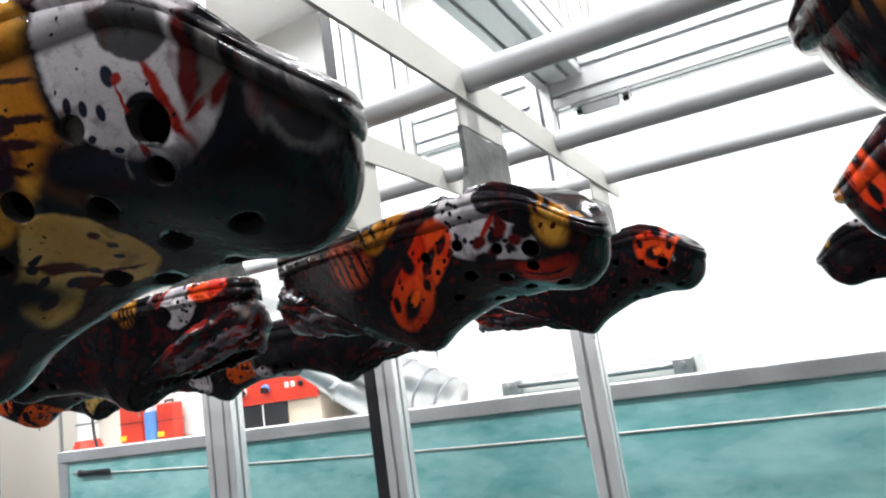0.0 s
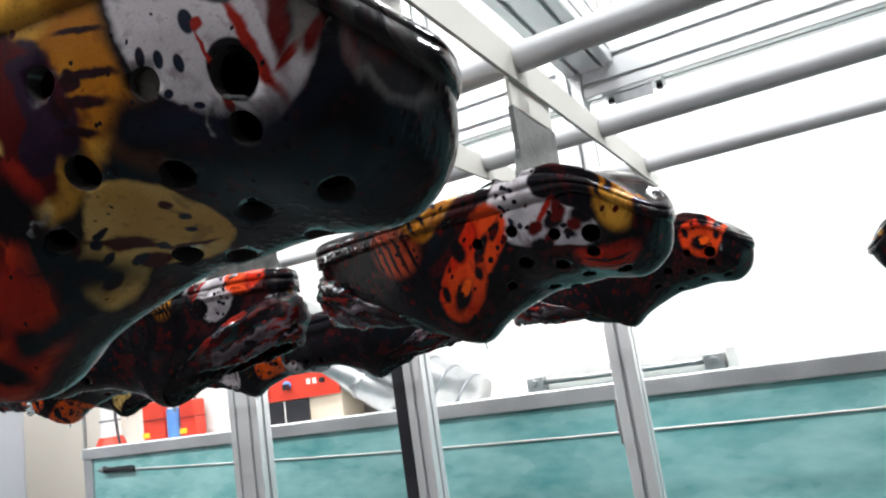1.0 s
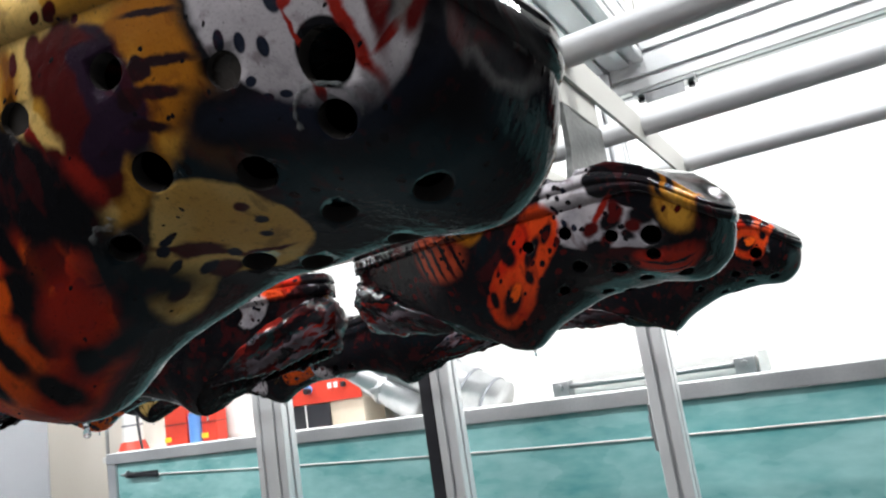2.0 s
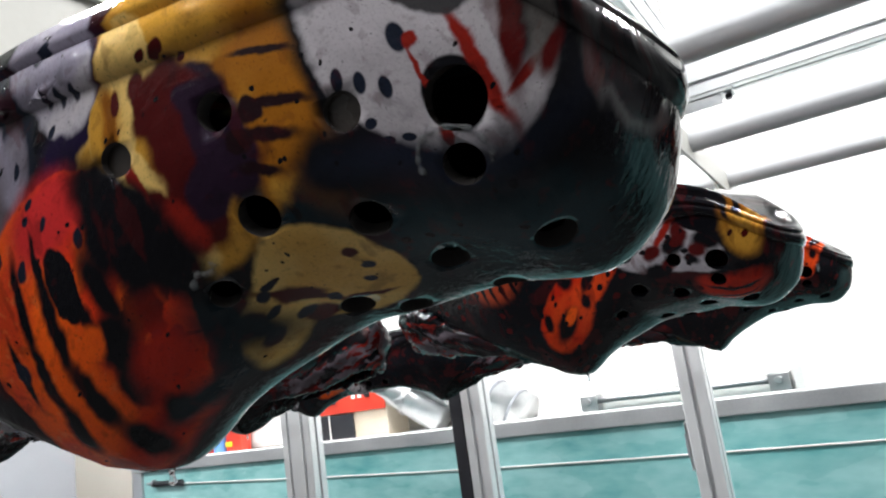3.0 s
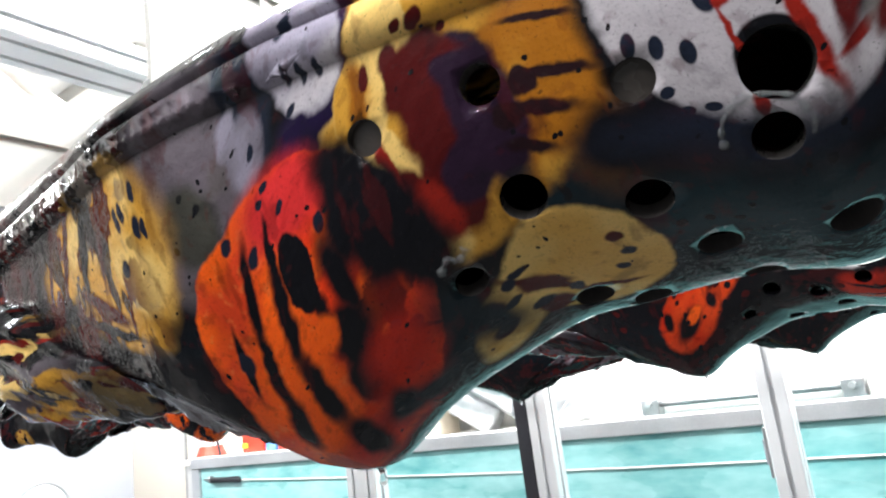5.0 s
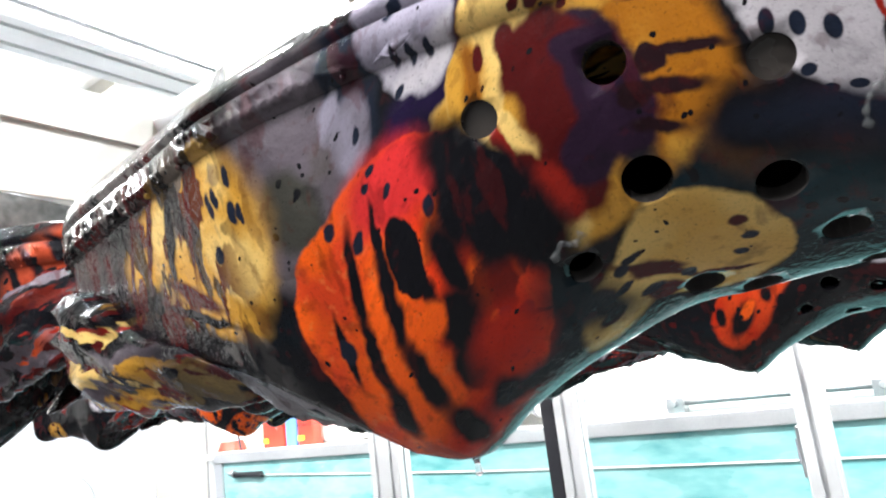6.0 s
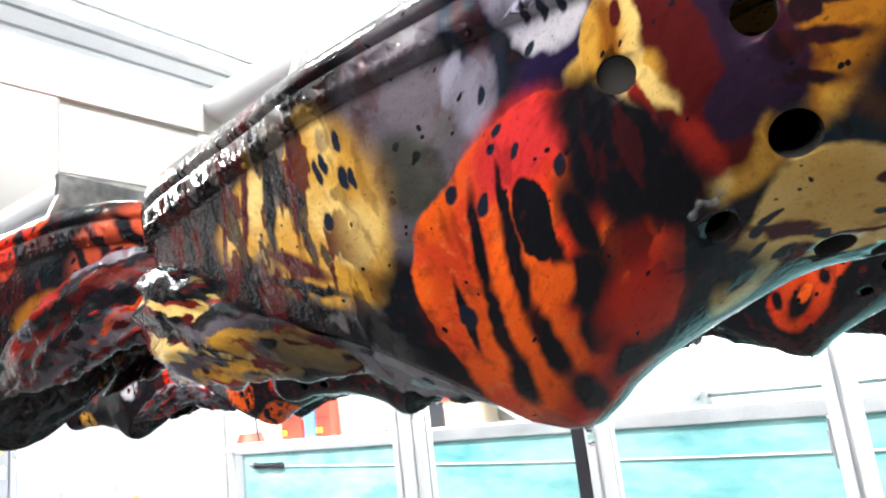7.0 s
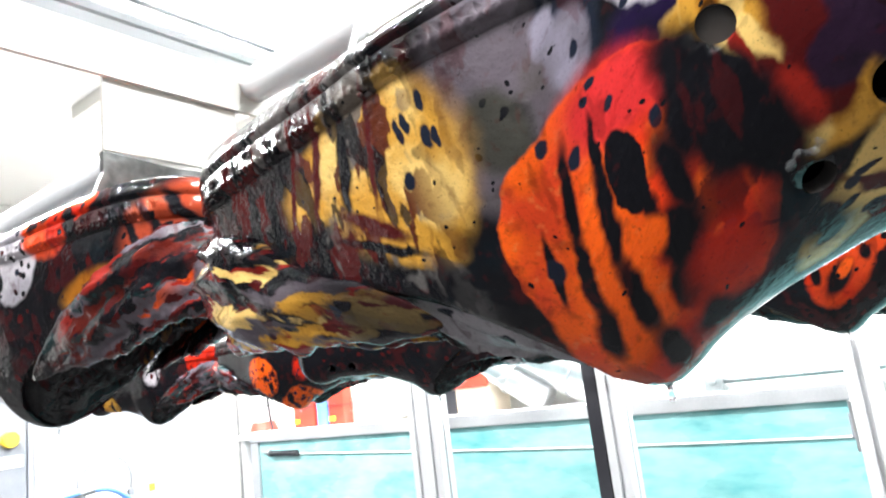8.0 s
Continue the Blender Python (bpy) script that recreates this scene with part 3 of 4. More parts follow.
def film_a(lo, hi):
    """The film of the foremost clog between two lengths of the foot."""
    f = Film("print_orange_gold_white", window=(lo, hi)).ground()
    # dark slate-blue passage over the toe
    f.blot(SLATE, (27.43, 0.69, 3.2, 2.2, 0), (24.29, 2.83, 1.3, 0.8, -20), (20.67, 1.09, 1.0, 1.6, 15), soft=0.5)
    # brighter slate patches: partly print, partly a teal reflection put into the colour
    f.blot((0.011, 0.034, 0.044), (28.31, 0.93, 1.7, 1.0, 0), (26.04, 1.52, 1.2, 0.7, 0), soft=0.7)
    # grey passage and gold splashes towards the heel
    f.blot(DUSK, (16.01, 9.21, 2.2, 2.7, 0), soft=0.2, tones=(0.10, 0.085, 0.085))
    f.blot(OLIVE, (15.73, 8.44, 0.9, 1.1, 20), soft=0.3)
    f.splatter(BLK, 2.0, 0.22, 12, f.oval(15.28, 7.86, 1.4, 1.6, 0, soft=0.3), 0.5)
    f.blot(GOLD, (12.06, 8.60, 2.7, 2.2, 0), (13.67, 8.63, 1.0, 2.1, 8), (9.45, 8.82, 2.2, 1.0, 24), (12.15, 6.54, 1.6, 0.6, -20), soft=0.3, tones=CREAM_C)
    f.blot(CREAM_C, (13.47, 7.65, 0.75, 0.9, 10), soft=0.2)
    heel = f.n.new("ShaderNodeSeparateXYZ")
    f.l.new(f.uv, heel.inputs[0])
    back = f.step(heel.outputs[0], 14.6, 12.6)
    smears(f, MAROON, 0.85, 0.53, 21, 0.95, back, (1.0, 0.5, 1))
    smears(f, STONE, 0.6, 0.55, 23, 0.9, back, (0.8, 0.5, 1))
    smears(f, BLK, 1.0, 0.55, 27, 0.9, back, (0.9, 0.45, 1))
    for k in range(4):
        f.line((MAROON, MAROON, BLK)[k % 3], 8.6 + k * 1.2, 11.0, 7.4 + k * 1.35, 7.2 + 0.4 * (k % 2), 0.13 + 0.07 * (k % 3))
    f.blot(INK, (13.04, 9.38, 0.15, 0.36, 14), (13.90, 9.01, 0.14, 0.32, 12), (13.34, 9.53, 0.13, 0.3, 10), (13.93, 9.95, 0.13, 0.3, 10), (14.17, 8.92, 0.12, 0.26, 10), (12.94, 8.14, 0.2, 0.24, 0), soft=0.2)
    f.line(MAROON, 9.97, 7.61, 12.36, 6.64, 0.26)
    f.line(BLK, 9.41, 6.95, 12.74, 6.15, 0.16)
    # lilac oval between two dark bands
    # dark print band; its violet tinge stands in for a purple reflection
    f.blot(PURPLE, (20.41, 7.52, 1.0, 3.2, 12), (19.27, 7.33, 1.0, 0.9, 0), soft=0.25)
    f.blot(INK, (18.05, 9.56, 0.7, 1.5, 8), soft=0.2)
    f.blot(LILAC, (19.84, 9.70, 1.15, 2.1, 12), soft=0.07, tones=PALE)
    f.blot(LILAC, (17.86, 8.80, 0.55, 0.75, 0), (17.42, 9.67, 0.35, 0.5, 0), soft=0.25, tones=DUSK)
    f.blot(INK, (19.35, 8.92, 0.11, 0.24, -12), (19.75, 8.67, 0.11, 0.24, -12), (20.14, 8.41, 0.11, 0.22, -12), (19.27, 8.26, 0.13, 0.1, 0), (19.65, 9.69, 0.2, 0.2, 0), (17.95, 8.63, 0.1, 0.2, 0), soft=0.25)
    # gold oval with a dark heart and spikes
    gold = f.oval(23.23, 6.16, 2.75, 3.1, 8, soft=0.05)
    f.over(gold, GOLD)
    f.blot(GOLD, (22.06, 3.50, 1.3, 0.9, -10), soft=0.15, tones=AMBER)
    f.blot(CREAM_C, (20.86, 4.94, 2.4, 0.72, -66), (20.82, 6.66, 0.7, 1.1, 0), (21.58, 7.46, 0.8, 1.0, 0), soft=0.06, tones=GOLD)
    if gold is not None:
        f.over(f.math("MULTIPLY", gold, f.step(f.tone, 0.5, 0.6)), AMBER)
    f.blot(AMBER, (24.94, 5.40, 0.8, 2.3, 6), soft=0.5)
    f.blot(MAROON, (22.47, 5.20, 0.95, 1.7, 8), (22.08, 3.86, 0.55, 0.9, 14), (22.03, 6.38, 0.8, 0.5, 30), (21.44, 4.08, 0.35, 1.1, 24), (21.68, 6.75, 0.3, 0.5, 0), soft=0.18)
    f.blot(BLOOD, (21.61, 3.74, 0.4, 0.7, 20), (21.02, 5.16, 0.12, 0.8, 8), soft=0.3)
    # dark print of the heart, with a passing purple cast put into its colour
    f.blot((0.02, 0.009, 0.022), (23.26, 4.86, 0.7, 1.6, 8), (23.00, 5.95, 0.6, 0.5, 0), (22.59, 3.98, 0.6, 0.6, 0), soft=0.15)
    f.line(MAROON, 21.89, 6.77, 23.22, 6.08, 0.2)
    for u0, v0, u1, v1, w in ((23.84, 5.20, 25.50, 4.76, 0.13), (23.55, 4.66, 25.01, 4.21, 0.15), (23.35, 4.06, 24.39, 3.67, 0.13), (23.98, 6.25, 25.40, 5.81, 0.1)):
        f.line((0.016, 0.006, 0.008), u0, v0, u1, v1, w)
    f.blot((0.016, 0.006, 0.008), (24.14, 5.02, 0.28, 0.3, 0), (23.64, 4.56, 0.3, 0.28, 0), soft=0.15)
    f.blot(MAROON, (22.45, 7.19, 0.2, 0.2, 0), (22.89, 6.70, 0.12, 0.12, 0), (22.07, 7.34, 0.12, 0.12, 0), (21.03, 7.09, 0.14, 0.24, 0), soft=0.2)
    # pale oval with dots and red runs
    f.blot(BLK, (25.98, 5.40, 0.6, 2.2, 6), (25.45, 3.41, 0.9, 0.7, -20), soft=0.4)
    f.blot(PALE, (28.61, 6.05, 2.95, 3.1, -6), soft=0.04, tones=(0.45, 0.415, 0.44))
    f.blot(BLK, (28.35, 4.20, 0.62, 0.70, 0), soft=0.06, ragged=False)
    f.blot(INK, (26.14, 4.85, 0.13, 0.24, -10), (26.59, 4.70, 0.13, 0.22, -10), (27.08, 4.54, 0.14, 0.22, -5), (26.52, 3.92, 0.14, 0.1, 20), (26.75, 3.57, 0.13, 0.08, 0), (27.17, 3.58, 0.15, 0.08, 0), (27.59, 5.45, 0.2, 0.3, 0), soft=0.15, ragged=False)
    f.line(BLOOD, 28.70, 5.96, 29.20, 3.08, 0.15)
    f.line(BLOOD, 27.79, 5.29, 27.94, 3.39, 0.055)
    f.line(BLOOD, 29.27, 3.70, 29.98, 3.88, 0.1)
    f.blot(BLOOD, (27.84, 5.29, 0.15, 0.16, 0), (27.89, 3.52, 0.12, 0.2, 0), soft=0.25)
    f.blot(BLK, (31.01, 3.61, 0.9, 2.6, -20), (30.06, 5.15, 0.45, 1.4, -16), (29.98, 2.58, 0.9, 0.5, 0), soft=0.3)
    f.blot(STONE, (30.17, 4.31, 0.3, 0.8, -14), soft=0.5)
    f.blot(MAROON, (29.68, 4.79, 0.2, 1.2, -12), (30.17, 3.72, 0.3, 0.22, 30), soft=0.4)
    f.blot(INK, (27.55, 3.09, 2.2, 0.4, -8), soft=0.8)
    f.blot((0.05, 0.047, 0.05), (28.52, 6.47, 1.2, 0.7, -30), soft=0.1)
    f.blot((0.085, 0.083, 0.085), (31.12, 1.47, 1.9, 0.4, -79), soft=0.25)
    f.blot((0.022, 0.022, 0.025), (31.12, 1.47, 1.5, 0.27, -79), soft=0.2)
    # cream oval with drops
    cream = f.oval(23.46, 0.91, 1.75, 1.85, -8, soft=0.05)
    f.over(cream, CREAM_C)
    if cream is not None:
        f.over(f.math("MULTIPLY", cream, f.step(f.tone, 0.42, 0.6, 0, 0.6)), GOLD)
    f.blot(CREAM_C, (21.46, 0.65, 1.5, 0.8, 42), soft=0.2, tones=GOLD)
    f.line(MAROON, 21.81, 1.86, 23.08, -0.07, 0.13)
    f.line(MAROON, 22.86, 0.11, 24.32, -0.35, 0.09)
    f.blot(MAROON, (22.48, 0.97, 0.6, 0.32, -40), (22.22, -0.02, 0.4, 0.4, 0), (21.29, 1.22, 0.25, 0.3, 20), (24.40, 1.55, 0.2, 0.16, 0), (21.11, 0.45, 0.3, 0.25, 20), (21.46, 1.88, 0.16, 0.2, 0), soft=0.25)
    f.blot(INK, (24.45, 1.03, 0.18, 0.14, 0), (24.11, 0.51, 0.2, 0.14, 0), (21.91, 1.54, 0.22, 0.16, 20), (21.72, 1.07, 0.26, 0.14, 10), (22.06, 0.35, 0.3, 0.18, 0), (22.89, 0.31, 0.2, 0.14, 0), (21.05, 1.66, 0.14, 0.2, 0), (22.26, 1.69, 0.24, 0.12, 0), soft=0.2)
    # large orange oval with black slits
    rim = f.oval(17.95, 4.65, 3.6, 2.8, -58, soft=0.02)
    low = f.oval(17.79, 3.07, 2.5, 2.7, 0, soft=0.05)
    for mask in (rim, low):
        if mask is None:
            continue
        f.over(mask, ORANGE)
        f.over(f.math("MULTIPLY", mask, f.step(f.tone, 0.5, 0.62)), (0.72, 0.06, 0.016))
        f.over(f.math("MULTIPLY", mask, f.step(f.noise(3.2, 6), 0.56, 0.7, 0, 0.5)), (0.82, 0.2, 0.05))
        along = f.n.new("ShaderNodeSeparateXYZ")
        f.l.new(f.uv, along.inputs[0])
        right = f.math("MULTIPLY", mask, f.step(along.outputs[0], 17.7, 18.8))
        f.over(f.math("MULTIPLY", right, f.step(f.noise(0.75, 6, f.math2("ADD", f.ragged, (40, 3, 1))), 0.38, 0.50, 0, 0.85)), (0.74, 0.032, 0.009))
        f.over(f.math("MULTIPLY", right, f.step(f.noise(0.62, 6, f.math2("ADD", f.ragged, (9, 60, 4))), 0.56, 0.61, 0, 0.9)), MAROON)
    f.blot((0.62, 0.03, 0.03), (18.32, 7.02, 1.4, 0.8, -30), soft=0.4)
    # dark band between orange and gold
    f.line(BLK, 19.45, 7.27, 21.49, 2.26, 0.72, 0.25)
    f.blot(BLK, (20.30, 4.46, 0.9, 0.8, -60), soft=0.3)
    # slits
    f.blot(BLK, (18.19, 5.52, 0.43, 0.92, 4), soft=0.06)
    f.line(BLK, 17.84, 7.30, 17.64, 5.71, 0.11)
    f.line(BLK, 17.66, 6.28, 17.32, 4.08, 0.24)
    f.line(BLK, 17.38, 4.37, 17.41, 2.19, 0.26)
    f.line(BLK, 17.05, 7.44, 16.69, 5.29, 0.17)
    f.line(BLK, 16.71, 5.68, 16.47, 3.48, 0.2)
    f.line(BLK, 16.57, 3.88, 16.29, 2.20, 0.3)
    f.line(BLK, 16.00, 5.89, 15.80, 3.97, 0.13)
    f.line(BLK, 18.41, 5.00, 18.31, 3.55, 0.17)
    f.blot(BLK, (18.68, 3.49, 0.5, 0.8, 12), (18.43, 2.38, 0.4, 0.8, 8), soft=0.25)
    f.blot(INK, (16.66, 7.71, 0.16, 0.22, 0), (17.27, 6.85, 0.17, 0.24, 0), (15.91, 4.93, 0.2, 0.3, 0), (17.85, 7.57, 0.13, 0.12, 0), (18.32, 6.97, 0.13, 0.12, 0), (18.13, 7.76, 0.12, 0.1, 0), (18.90, 2.17, 0.2, 0.18, 20), (19.37, 1.81, 0.18, 0.16, 20), (20.00, 2.54, 0.18, 0.16, 0), (19.65, 2.87, 0.16, 0.14, 0), (19.16, 5.88, 0.14, 0.2, 0), soft=0.2)
    f.line(BLK, 19.30, 2.87, 20.56, 2.10, 0.06)
    f.blot(BLK, (19.07, 4.56, 0.32, 1.2, 6), (19.65, 5.35, 0.6, 0.9, -20), soft=0.45)
    f.blot((0.52, 0.02, 0.008), (17.79, 1.11, 1.6, 0.9, 0), (19.42, 2.29, 0.9, 0.8, 0), soft=0.5)
    f.blot(BLK, (17.45, 1.40, 0.3, 0.9, 0), (18.56, 1.25, 0.4, 0.5, 0), soft=0.4)
    f.blot(ORANGE, (18.22, 4.05, 0.32, 0.4, 0), soft=0.3)
    f.blot(SLATE, (21.00, 1.35, 0.6, 1.5, 20), (19.15, 0.82, 1.3, 0.5, -20), soft=0.6)
    f.splatter(BLK, 2.6, 0.16, 6, None, 0.3)
    return f.finish(relief=0.75 if hi < 13 else 0.3)


def film_b():
    f = Film("print_red_white").ground()
    f.blot(AMBER, (30.50, 5.11, 1.3, 2.0, 10), (17.86, 10.89, 2.8, 1.0, -8), soft=0.25, tones=GOLD)
    for k in range(4):
        f.line(BLK, 29.3 + k * 0.5, 8.0 - k * 0.3, 29.7 + k * 0.5, 5.6 - k * 0.4, 0.14)
        f.line(BLK, 15.6 + k * 1.1, 12.6, 16.2 + k * 1.1, 10.8, 0.16)
    f.blot((0.34, 0.05, 0.02), (13.51, 9.89, 2.4, 1.7, 0), soft=0.3)
    for k in range(5):
        f.line(BLK, 10.9 + k * 0.95, 11.4, 11.8 + k * 0.95, 8.0, 0.2)
    f.blot(PALE, (24.43, 6.69, 2.1, 2.6, 0), (26.51, 4.88, 2.4, 1.3, -14), soft=0.08, tones=(0.33, 0.31, 0.34))
    f.blot(BLK, (26.42, 7.64, 1.05, 1.0, 0), soft=0.08)
    f.blot(BLK, (26.24, 5.13, 0.7, 0.5, 20), (28.19, 5.33, 0.8, 0.6, 0), (24.93, 3.88, 0.8, 0.4, -10), (27.02, 4.27, 0.4, 0.3, 0), soft=0.3)
    f.line(BLOOD, 26.86, 6.87, 25.06, 5.07, 0.22)
    f.blot(MAROON, (24.93, 4.97, 0.6, 0.4, 20), (26.74, 5.74, 0.5, 0.6, 0), (27.50, 4.76, 0.5, 0.4, 0), (25.86, 4.19, 0.6, 0.3, 20), soft=0.3)
    f.blot(INK, (23.29, 6.76, 0.18, 0.32, 0), (23.47, 5.80, 0.18, 0.32, 0), (22.91, 6.27, 0.14, 0.25, 0), (24.04, 5.40, 0.2, 0.22, 0), (24.12, 7.80, 0.2, 0.2, 0), soft=0.2)
    f.blot((0.74, 0.065, 0.012), (20.87, 6.09, 2.3, 1.9, 15), (18.39, 5.03, 2.1, 2.1, 0), soft=0.1, tones=SCARLET)
    f.blot(BLK, (20.83, 5.73, 0.9, 0.45, 25), (22.14, 5.90, 0.6, 0.35, 40), (18.18, 4.57, 1.0, 0.75, 20), (19.16, 7.07, 0.5, 0.9, 20), (20.01, 4.73, 0.35, 0.5, 0), (17.04, 5.83, 0.3, 0.6, 0), soft=0.3)
    f.blot(ORANGE, (18.67, 4.78, 0.55, 0.4, 20), soft=0.2)
    f.splatter(BLK, 1.6, 0.28, 5, None, 0.5)
    f.blot(SCARLET, (28.38, 2.02, 1.8, 1.1, -12), soft=0.25, tones=(0.25, 0.02, 0.012))
    f.line(BLK, 27.04, 2.58, 29.82, 1.75, 0.14)
    f.line(BLK, 27.06, 1.57, 29.55, 1.33, 0.1)
    f.splatter(MAROON, 1.1, 0.26, 9, None, 0.4)
    return f.finish()


def film_c():
    f = Film("print_mixed", 0.3).ground().chance()
    f.over(f.step(f.noise(0.55, 7, f.math2("MULTIPLY", f.ragged, (1, 0.6, 1))), 0.58, 0.63, 0, 0.7), BLK)
    f.splatter(BLK, 2.0, 0.2, 6, None, 0.4)
    return f.finish()


def smears(f, c, scale, lo, seed, amount=1.0, where=None, stretch=(0.3, 1.0, 1)):
    """Patches of one colour drawn out along the folds."""
    src = f.math2("MULTIPLY", f.math2("ADD", f.ragged, (seed * 13.7, seed * 7.1, seed)), stretch)
    mask = f.step(f.noise(scale, 3, src), lo, lo + 0.035, 0, amount)
    f.over(f.math("MULTIPLY", mask, where) if where is not None else mask, c)


def film_wrinkled(patch=None):
    f = Film("print_wrinkled", 0.6).ground()
    smears(f, AMBER, 0.16, 0.60, 2)
    smears(f, BLOOD, 0.2, 0.60, 5)
    smears(f, LILAC, 0.16, 0.60, 7, 0.8)
    smears(f, (0.01, 0.04, 0.045), 0.3, 0.56, 9, 0.8)
    smears(f, BLK, 0.5, 0.52, 3)
    if patch:
        u, v = patch
        f.blot(PALE, (u, v, 5.0, 3.6, 0), soft=0.08)
        f.blot(INK, (u - 2.4, v + 1.6, 0.55, 0.4, 0), (u + 0.5, v + 0.3, 0.6, 0.45, 0), (u + 2.6, v + 1.4, 0.5, 0.4, 0), (u + 1.6, v - 1.8, 0.5, 0.4, 0), (u - 1, v + 3.2, 0.45, 0.4, 0), soft=0.15)
    return f.finish(0.06, 0.6)


CUTS = (-5, 9.0, 12.5, 15.6, 17.2, 18.8, 20.6, 22.4, 24.2, 26.0, 27.6, 40)
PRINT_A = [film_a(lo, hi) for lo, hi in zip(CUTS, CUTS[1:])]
def film_dense(name, main, light, heel, more=0.0):
    """The strap's print: colours drawn out along the folds, paler round the back of the heel."""
    f = Film(name, 0.35).ground()
    sep = f.n.new("ShaderNodeSeparateXYZ")
    f.l.new(f.uv, sep.inputs[0])
    back = f.step(sep.outputs[0], 3.6, 1.6)
    smears(f, DUSK, 0.6, 0.47, 2, 0.9)
    smears(f, main, 0.62, 0.485 - more, 3)
    smears(f, light, 0.75, 0.55 - more, 4)
    smears(f, heel, 0.6, 0.41, 6, 1.0, back, (0.7, 1, 1))
    smears(f, BLOOD, 0.95, 0.56, 8)
    smears(f, BLK, 0.8, 0.56 + more * 0.4, 11)
    f.over(f.step(sep.outputs[0], 8.5, 11.0, 0, 0.9), BLK)
    smears(f, (0.012, 0.04, 0.042), 0.9, 0.58, 12, 0.8)
    smears(f, MAROON, 1.3, 0.57, 14, 1.0, None, (0.45, 1, 1))
    f.splatter(INK, 1.1, 0.2, 6, None, 0.35)
    return f.finish(0.05, 0.6)


DENSE = film_dense("print_gold_smears", GOLD, CREAM_C, PALE)
DENSE_RED = film_dense("print_dark_red_smears", (0.035, 0.005, 0.006), (0.14, 0.012, 0.01), DUSK, -0.05)
DENSE_ORANGE = film_dense("print_orange_smears", (0.10, 0.012, 0.008), (0.60, 0.07, 0.01), DUSK, -0.035)
PRINT_B, PRINT_C, FILM, FILM_A = film_b(), film_c(), film_wrinkled(), film_wrinkled((68, 36))
WATER, _wn, _wl, _wp = material("water_drop")
_wp.inputs["Base Color"].default_value = (0.9, 0.93, 0.95, 1)
_wp.inputs["Roughness"].default_value, _wp.inputs["IOR"].default_value, _wp.inputs["Transmission Weight"].default_value = 0.02, 1.33, 0.9

# length along the foot, angle above the seam, side, radius
HOLES = ((0.2835, 38.0, 1, 0.0064), (0.2604, 36.8, 1, 0.0042), (0.2797, 56.3, 1, 0.0045), (0.2545, 69.8, 1, 0.0048), (0.2608, 89.3, 1, 0.0046), (0.2864, 87.7, 1, 0.005), (0.2073, 24.4, 1, 0.004), (0.2331, 56.8, 1, 0.005), (0.2144, 68.5, 1, 0.0038), (0.2335, 26.9, 1, 0.0043), (0.2297, 88.8, -1, 0.0046), (0.2643, 77.2, -1, 0.0046), (0.2394, 80.7, -1, 0.0046), (0.262, 40, -1, 0.0044), (0.236, 40, -1, 0.0044))
SLOTS = ((0.198, -0.002, 0.008, 0.005), (0.241, 0.003, 0.0095, 0.0062))


def side_cut(bm, x, z, lx, lz, side):
    """An oval plug through the side of the clog."""
    y = drift(x) + side * width_at(x, z)
    t = Vector((0.01, side * (width_at(min(x + 0.005, LEN), z) - width_at(x - 0.005, z)), 0)).normalized()
    m = Matrix((t, Vector((-t.y, t.x, 0)), Vector((0, 0, 1)))).transposed().to_4x4()
    m.translation = (x, y, z)
    made = bmesh.ops.create_cone(bm, cap_ends=True, segments=28, radius1=1, radius2=1, depth=1)
    bmesh.ops.transform(bm, matrix=m @ Matrix.Diagonal((lx, 0.03, lz, 1)) @ pose(0, 0, 0, 90, 0, 0), verts=made["verts"])


def hole_cutters():
    """Round ventilation holes over the toe and long slots along its side, as one cutting mesh."""
    bm = bmesh.new()
    for x, a, side, r in HOLES:
        p, n = on_upper(x, a, side)
        rod(p - n * 0.012, p + n * 0.012, r, 28, bm)
    for x, z, lx, lz in SLOTS:
        for side in (1, -1):
            side_cut(bm, x, z, lx, lz, side)
    return bm


def surface_z(x, y):
    c = min(abs(y - drift(x)) / half_width(x), 1) ** (1 / across(x))
    return seam(x) + (crown(x) - seam(x)) * math.sin(math.acos(c)) ** upward(x) - skew(x, y - drift(x))


def cut_mesh(name, bm):
    """The mesh with the holes cut through it."""
    body = part(name, bm, INSIDE)
    cut = part("cutter", hole_cutters(), INSIDE)
    mod = body.modifiers.new("holes", "BOOLEAN")
    mod.operation, mod.object, mod.solver = "DIFFERENCE", cut, "EXACT"
    mod.use_self = name == "sole"
    me = bpy.data.meshes.new_from_object(body.evaluated_get(bpy.context.evaluated_depsgraph_get()))
    me.name = name
    for ob in (body, cut):
        bpy.data.objects.remove(ob)
    return me


def to_mesh(name, bm):
    me = bpy.data.meshes.new(name)
    bm.to_mesh(me)
    bm.free()
    me.materials.append(INSIDE)
    return me


CLOG_MESHES = {"upper": cut_mesh("upper", clog_shell()), "sole": cut_mesh("sole", clog_sole()), "strap": to_mesh("strap", clog_strap())}


